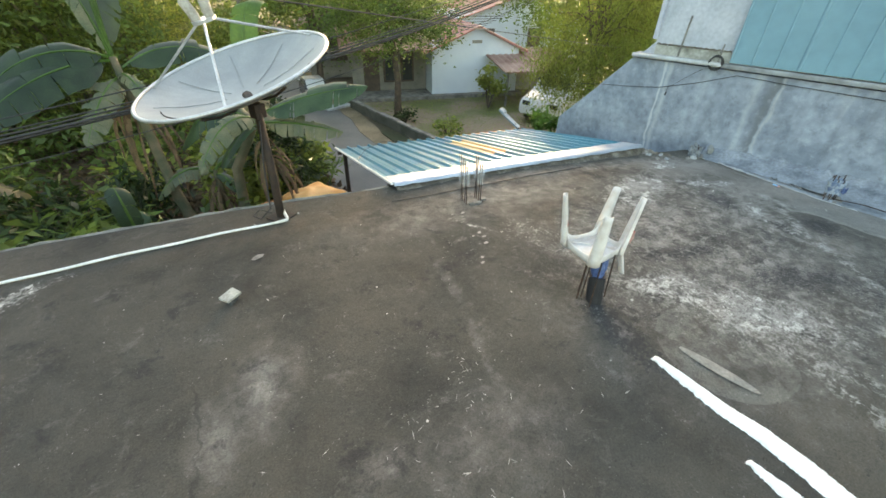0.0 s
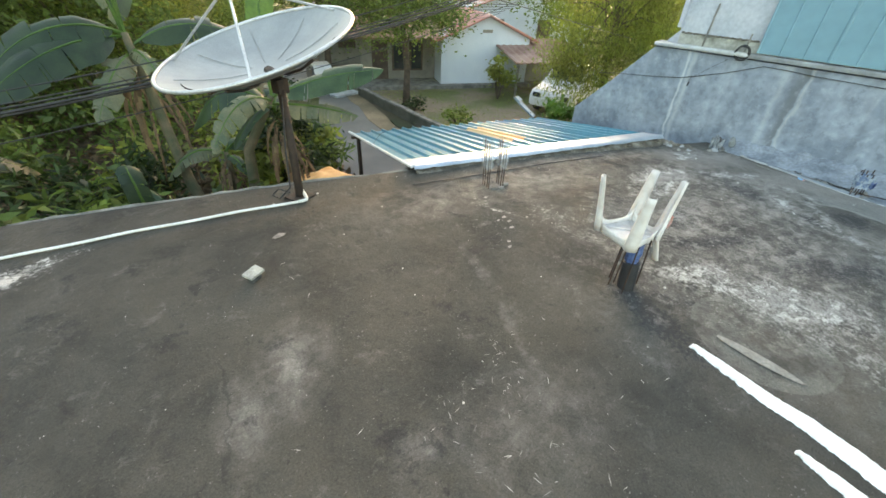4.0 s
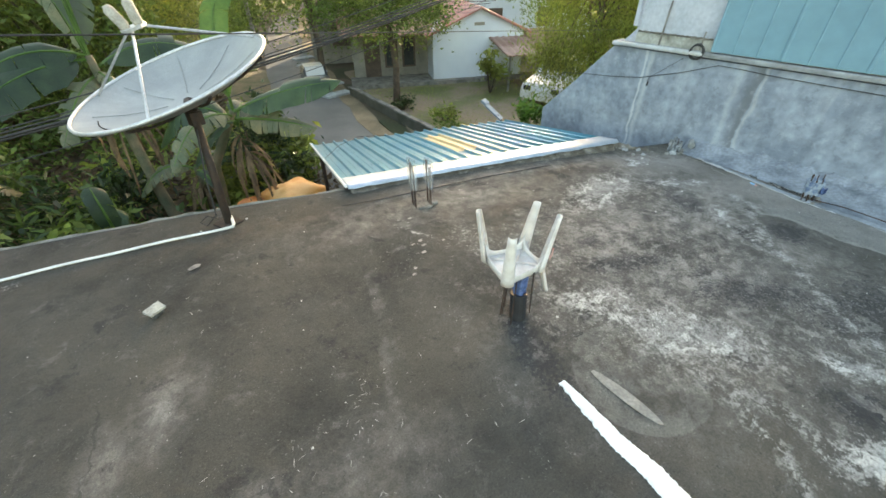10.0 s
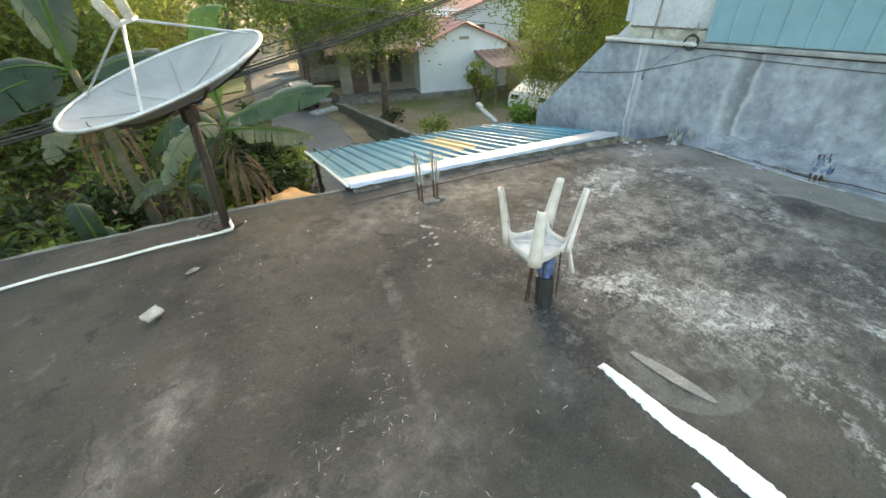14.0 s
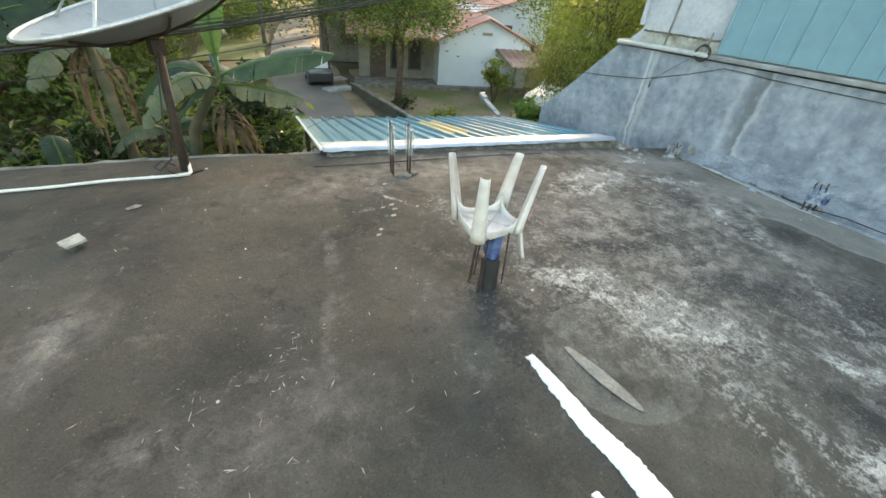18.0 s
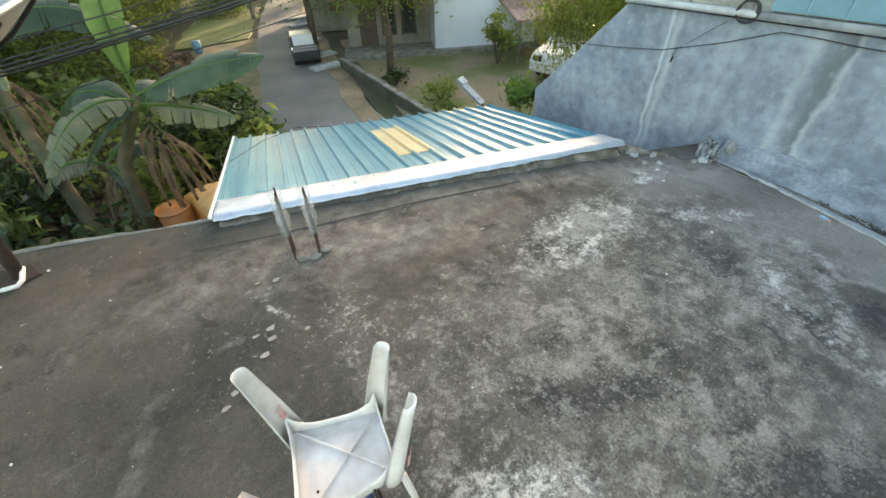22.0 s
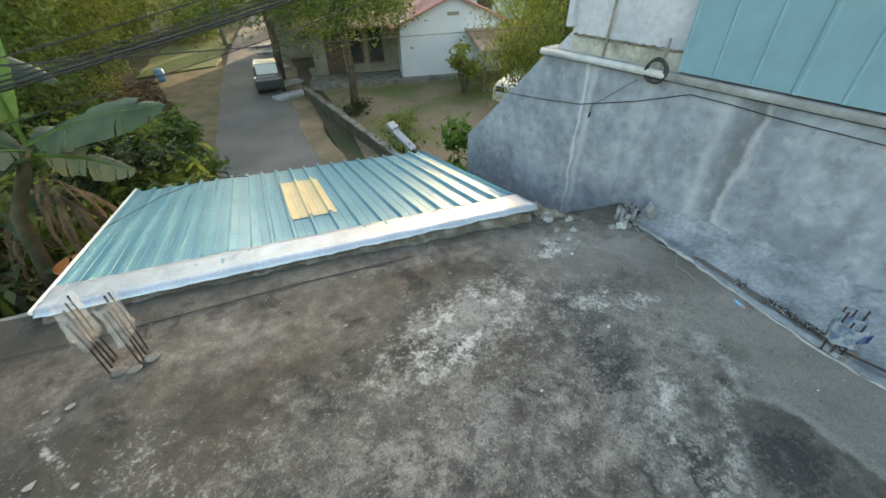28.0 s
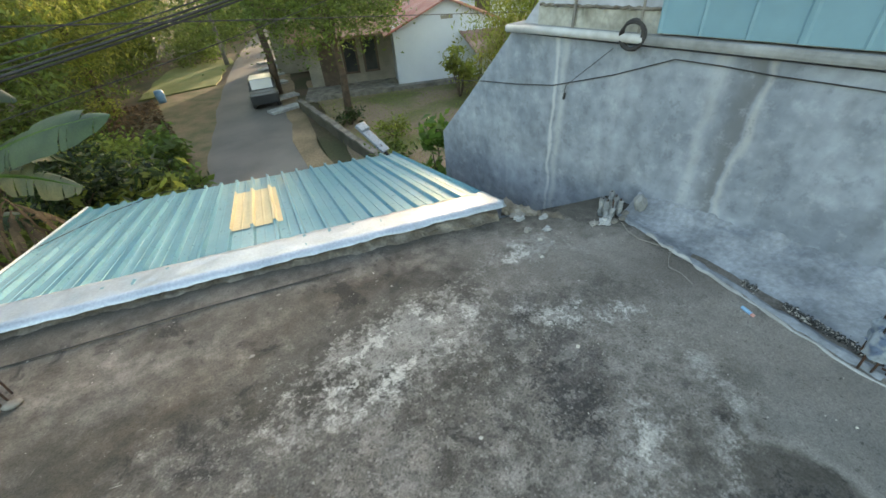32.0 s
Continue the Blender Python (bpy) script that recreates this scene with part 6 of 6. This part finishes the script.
# ---- small things on the slab ----
bk = thing("brick", (0.43, 2.87, fz(0.43, 2.87)), "broken pale cement tile, propped, with a dark lump added as its shadow", "brick")
M = Matrix.Translation((0.43, 2.87, fz(0.43, 2.87) + 0.062)) @ Matrix.Rotation(radians(24), 4, "Z") @ Matrix.Rotation(radians(10), 4, "X") @ Matrix.Rotation(radians(-5), 4, "Y")
bm = box(bmesh.new(), None, (0.118, 0.085, 0.020), bevel=0.003, m=M)
for v in bm.verts:
    v.co += Vector((1, 1, 0.6)) * 0.010 * noise.noise(v.co * 22)
part("tile", bm, BLOCK, bk)
# near-black block added below the tile to give the shadow under it
bm = boxed((0.435, 2.875, fz(0.43, 2.87) + 0.024), (0.075, 0.05, 0.056), 31, 0.008)
for v in bm.verts:
    v.co += Vector((1, 1, 1)) * 0.009 * noise.noise(v.co * 30 + Vector((5, 0, 0)))
part("lump", bm, RUBBLE, bk, "dark rough lump standing in for the shadow under the tile")

def paint_stripe(name, line, widths, label):
    """A thick ragged band of white sealer brushed along the slab."""
    bm = bmesh.new()
    pts = [Vector((*p, 0)) for p in line]
    def f(u, v):
        s = u * (len(pts) - 1); i = min(int(s), len(pts) - 2); k = s - i
        p = pts[i].lerp(pts[i + 1], k); d = (pts[min(i + 2, len(pts) - 1)] - pts[max(i - 1, 0)]).normalized(); o = Vector((-d.y, d.x, 0))
        w = 0.93 * (widths[i] * (1 - k) + widths[i + 1] * k)
        e = (v - 0.5) * w + (0.008 * noise.noise(Vector((p.x * 40, p.y * 40, v * 4))) + 0.006 * noise.noise(Vector((p.x * 120, p.y * 120, v * 7))) if v in (0, 1) else 0)
        q = p + o * e
        return Vector((q.x, q.y, fz(q.x, q.y) + 0.016 + 0.004 * noise.noise(Vector((q.x * 40, q.y * 40, 0))) - (0.014 if v in (0, 1) or u < 0.01 else 0)))
    sheet(bm, f, 300, 8)
    return tagged(part(name, bm, WHITEPAINT, smooth=True), label, "paint stripe", "white paint stripes")
paint_stripe("paint_stripe", [(2.215, 0.63), (2.185, 0.42), (2.15, 0.22), (2.147, 0.03), (2.115, -0.155), (2.07, -0.32), (2.01, -0.5), (1.94, -0.85)], [0.045, 0.085, 0.105, 0.12, 0.135, 0.14, 0.13, 0.07], "broad white waterproof paint stripe brushed on the slab")
paint_stripe("paint_stripe", [(1.935, 0.035), (1.912, -0.12), (1.885, -0.30), (1.84, -0.55), (1.79, -0.85)], [0.03, 0.085, 0.095, 0.1, 0.05], "short white waterproof paint stripe brushed on the slab")
bm = bmesh.new()
sheet(bm, lambda u, v: onslab(2.42 + 0.0 * u + (v - 0.5) * 0.075 * math.sin(math.pi * min(1, u * 1.05 + 0.02)) ** 0.5, 0.56 - 0.48 * u, 0.007), 30, 4)
tagged(part("mortar_smear", bm, MORTARSMEAR), "long smear of pale dried mortar on the slab", "mortar smear")

# pebbles, crumbs and flakes of mortar
pebble_mesh = []
for k in range(6):
    bm = bmesh.new(); bmesh.ops.create_icosphere(bm, subdivisions=1, radius=1.0)
    for v in bm.verts:
        v.co *= 1 + 0.35 * noise.noise(v.co * 2 + Vector((k * 7, 0, 0))); v.co.z *= 0.6
    me = bpy.data.meshes.new("pebble"); bm.to_mesh(me); bm.free(); me.materials.append(CRUMB); pebble_mesh.append(me)
g = random.Random(17)
crumbs = bmesh.new()
for i in range(2200):
    x, y = g.uniform(-0.9, 6.5), g.uniform(-1.5, 4.3)
    if y > EDGE(x) - 0.15 or (x < 2.6 and g.random() < 0.82):
        continue
    r = g.choice((0.002, 0.003, 0.003, 0.005)) if g.random() < 0.97 else 0.008
    z = fz(x, y) + r * 0.25
    o = g.random() * 6.28
    v = [crumbs.verts.new((x + math.cos(o + a) * r * g.uniform(0.7, 1.2), y + math.sin(o + a) * r * g.uniform(0.7, 1.2), z)) for a in (0, 2.1, 4.2)]
    t = crumbs.verts.new((x, y, z + r * 0.9))
    for a in range(3):
        crumbs.faces.new((v[a], v[(a + 1) % 3], t))
tagged(part("mortar_crumbs", crumbs, CRUMB), "fine pale grit and mortar crumbs scattered on the slab", "grit", kind="stuff")
for i, (x, y, r) in enumerate(((1.36, 3.83, 0.022), (5.30, 1.36, 0.02), (2.62, 0.98, 0.018), (0.95, 3.9, 0.02), (3.1, 1.4, 0.012), (2.02, 1.6, 0.01), (1.3, 2.3, 0.012), (0.9, 1.2, 0.013), (1.7, 3.2, 0.01), (4.6, 1.3, 0.016), (5.75, 2.0, 0.025)  , (5.9, 2.15, 0.03))):
    ob = new("pebble", pebble_mesh[i % 6]); ob.matrix_basis = Matrix.Translation(onslab(x, y, r * 0.2)) @ Matrix.Rotation(i * 1.1, 4, "Z") @ Matrix.Diagonal((r * 0.62, r * 0.62, r * 0.62, 1))
    tagged(ob, "small pale stone lying on the slab", "stone", "stones on the slab")
flake = bmesh.new()
for (x, y, s, n, sp) in ((2.56, 2.70, 0.035, 5, 0.08), (2.42, 2.30, 0.04, 5, 0.08), (2.16, 2.04, 0.05, 2, 0.04), (0.76, 3.3, 0.06, 2, 0.04), (4.45, 2.05, 0.02, 26, 0.3), (5.5, 1.5, 0.02, 10, 0.25)):
    for k in range(n):
        px, py = x + g.gauss(0, sp), y + g.gauss(0, sp); r = s * g.uniform(0.4, 1.1); o = g.random() * 6
        vs = [flake.verts.new(onslab(px + math.cos(o + a * 0.9) * r * g.uniform(0.5, 1.1), py + math.sin(o + a * 0.9) * r * g.uniform(0.35, 0.8), 0.013)) for a in range(7)]
        flake.faces.new(vs)
tagged(part("mortar_flakes", flake, FLAKE), "thin pale flakes of old mortar stuck to the slab", "mortar flakes", kind="stuff")
# scratch marks
sc = bmesh.new()
for (x, y, n, sp) in ((1.32, 1.30, 16, 0.06), (1.15, 1.15, 10, 0.06), (0.97, 0.85, 18, 0.14), (0.78, 1.16, 10, 0.08), (1.6, 0.8, 8, 0.15), (0.8, 3.1, 6, 0.2), (1.0, 0.9, 8, 0.3), (0.5, 2.6, 6, 0.3), (3.4, 2.2, 10, 0.4)):
    for k in range(n):
        px, py, a, ln = x + g.gauss(0, sp), y + g.gauss(0, sp), g.random() * 3.14, g.uniform(0.015, 0.06)
        d, o = Vector((math.cos(a), math.sin(a), 0)) * ln / 2, Vector((-math.sin(a), math.cos(a), 0)) * 0.0018
        c = Vector((px, py, 0))
        sc.faces.new([sc.verts.new(onslab(q.x, q.y, 0.014)) for q in (c - d, c - d * 0.2 + o, c + d, c + d * 0.2 - o)])
tagged(part("scratch_marks", sc, CRUMB), "short pale scratch marks scraped into the slab", "scratch marks", kind="stuff")
# ridge and crumbled gap at the foot of the wall fillet
bm = bmesh.new()
def ridge_y(k):
    return 1.72 - 2.6 * k / 70
tube(bm, [Vector((foot_x(ridge_y(k)) + 0.026 * noise.noise(Vector((k * 0.4, 0, 0))), ridge_y(k), fz(6.4, ridge_y(k)) + 0.010)) for k in range(71)], [max(0.002, 0.010 + 0.016 * noise.noise(Vector((k * 0.55, 3, 0)))) for k in range(71)], 6)
tagged(part("mortar_ridge", bm, LEDGE), "thin pale mortar ridge along the wall foot", "mortar ridge", kind="structure")
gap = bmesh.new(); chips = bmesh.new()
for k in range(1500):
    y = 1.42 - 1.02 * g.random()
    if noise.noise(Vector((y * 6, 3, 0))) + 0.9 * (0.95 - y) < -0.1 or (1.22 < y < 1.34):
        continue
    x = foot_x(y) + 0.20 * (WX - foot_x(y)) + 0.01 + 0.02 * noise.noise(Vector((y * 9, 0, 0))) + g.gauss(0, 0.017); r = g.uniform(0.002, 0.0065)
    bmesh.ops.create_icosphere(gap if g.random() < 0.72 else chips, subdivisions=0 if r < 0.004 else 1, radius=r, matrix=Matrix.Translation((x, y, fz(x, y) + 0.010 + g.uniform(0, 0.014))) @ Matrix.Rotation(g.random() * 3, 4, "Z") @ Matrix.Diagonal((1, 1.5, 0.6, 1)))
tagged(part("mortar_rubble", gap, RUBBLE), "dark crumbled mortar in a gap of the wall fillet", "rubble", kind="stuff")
tagged(part("mortar_rubble", chips, CRUMB), "pale mortar crumbs in a gap of the wall fillet", "rubble", kind="stuff")
# dark kerb fragment near the awning corner
kb = bmesh.new(); tube(kb, [onslab(6.02, 2.66, 0.02).lerp(onslab(6.30, 2.26, 0.0), k / 24) for k in range(25)], [0.055 - 0.0014 * k for k in range(25)], 12)
for v in kb.verts:
    v.co += Vector((1, 1, 0.8)) * (0.035 * noise.noise(v.co * 9) + 0.022 * noise.noise(v.co * 31))
tagged(part("mortar_kerb", kb, DARKMORTAR), "broken lump of mortar kerb by the awning corner", "mortar")
for k, (x, y, r) in enumerate(((6.06, 2.52, 0.055), (6.00, 2.46, 0.04), (6.17, 2.36, 0.03), (5.93, 2.30, 0.028), (6.05, 2.22, 0.03), (6.47, 2.02, 0.045), (6.38, 2.05, 0.03))):
    tagged(part("mortar_lump", lumpy(onslab(x, y, 0.008), (r * 1.2, r * 0.8, r * 0.45), 31 + k, 0.8), LEDGE if k % 3 else CRUMB, smooth=False), "crumbled pale mortar lump on the slab", "mortar", "mortar lumps")
# blue lighter with red end, wires
lg = thing("lighter", onslab(6.21, 0.95, 0.0), "small blue plastic lighter lying near the wall", "lighter")
part("body", tubed([onslab(6.228, 0.985, 0.011), onslab(6.205, 0.93, 0.011)], 0.010, 8), BLUELIGHT, lg)
part("cap", tubed([onslab(6.205, 0.93, 0.011), onslab(6.199, 0.915, 0.011)], 0.009, 8), REDPAINT, lg)
tagged(part("wire", tubed([onslab(2.2, 3.40, 0.008), onslab(2.62, 3.25, 0.01), onslab(3.2, 3.10, 0.008), onslab(3.82, 2.95, 0.01), onslab(4.3, 2.82, 0.008), onslab(4.7, 2.72, 0.008)], 0.005, 5), CABLE), "thin black wire lying along the slab edge", "wire")
tagged(part("wire", tubed([onslab(6.53, 1.92, 0.02), onslab(6.47, 1.83, 0.01), onslab(6.43, 1.72, 0.012), onslab(6.46, 1.6, 0.01), onslab(6.50, 1.52, 0.02), onslab(6.36, 1.47, 0.01), onslab(6.27, 1.42, 0.012), onslab(6.27, 1.34, 0.01), onslab(6.22, 1.25, 0.01)], 0.003, 5), MORTARSMEAR), "thin pale wire curling over the slab", "wire")
# cable and coil on the wall
wc = [(4.3, 0.50), (3.83, 0.56), (3.4, 0.60), (2.95, 0.66), (2.4, 0.82), (1.99, 0.97), (1.7, 0.965), (1.45, 0.95), (0.81, 0.94), (0.0, 0.93), (-2.0, 0.95), (-4.5, 0.9)]
tagged(part("wall_cable", tubed([(WX - 0.012, y, z) for y, z in wc], 0.0042, 6), CABLE, smooth=True), "thin black cable running along the wall", "cable")
tagged(part("cable_coil", tubed([(WX - 0.07 - 0.01 * math.cos(k), 2.28 + (0.08 + 0.008 * math.sin(k * 0.11)) * math.cos(k * 0.3), 1.095 + (0.085 + 0.008 * math.sin(k * 0.17)) * math.sin(k * 0.3)) for k in range(120)], 0.009, 6), CABLE, smooth=True), "coil of black cable hanging from the ledge", "cable coil")
tagged(part("dish_cable", tubed([(1.24, 3.98, 0.9), (1.16, 3.9, 0.5), (1.12, 3.86, 0.12), (1.02, 3.9, 0.02), (0.98, 3.98, 0.03), (1.06, 4.02, 0.06), (1.14, 3.94, 0.03)], 0.007, 6), CABLE, smooth=True), "black antenna cable looped at the mast foot", "cable")
tagged(part("conduit", tubed([(WX - 0.005, 2.82, 1.09), (WX - 0.005, 2.79, 1.62)], 0.012, 6), CEMENT), "thin grey conduit on the upper wall", "conduit")
bm = bmesh.new(); sheet(bm, lambda u, v: Vector((WX + 0.012 - 0.012 * v * noise.noise(Vector((u * 30, v * 4, 2))), 3.18 - 1.05 * u, 1.06 + (0.17 + 0.02 * noise.noise(Vector((u * 8, 0, 0)))) * v)), 60, 5, thick=(0.02, 0, 0))
tagged(part("mortar_band", bm, STAINEDBAND), "rough stained mortar band at the foot of the upper wall", "mortar", kind="structure")
bm = bmesh.new(); tube(bm, [Vector((WX + 0.004, 3.16 - 1.0 * k / 40, 1.24 + 0.012 * noise.noise(Vector((k * 0.6, 1, 0))))) for k in range(41)], [0.011 + 0.006 * noise.noise(Vector((k * 0.9, 7, 0))) for k in range(41)], 6)
tagged(part("mortar_lip", bm, DARKMORTAR), "uneven dark mortar lip over the stained band", "mortar", kind="structure")
tagged(part("conduit", tubed([(WX - 0.006, 2.28, 1.08), (WX - 0.006, 2.27, 1.32)], 0.009, 6), CEMENT), "short grey conduit stub on the upper wall", "conduit")

# white pipe resting along the end of the ledge, a wire and a clip on the wall
tagged(part("ledge_pipe", tubed([(WX - 0.05, 3.47, 1.062), (WX - 0.06, 2.9, 1.072), (WX - 0.06, 2.2, 1.075)], 0.03, 12), DIRTYPIPE, smooth=True), "dirty white pipe lying along the end of the ledge", "pipe")
tagged(part("wall_wire", tubed([(WX - 0.05, 2.42, 1.0), (WX - 0.015, 2.6, 0.86), (WX - 0.01, 2.82, 0.68), (WX - 0.015, 2.83, 0.61)], 0.0025, 5), CABLE), "thin wire hanging from the coil on the wall", "wire")
tagged(part("cable_clip", tubed([(WX - 0.015, 2.82, 0.62), (WX - 0.02, 2.825, 0.57)], 0.010, 6), BLACK), "short black clip hanging on the wall", "clip")
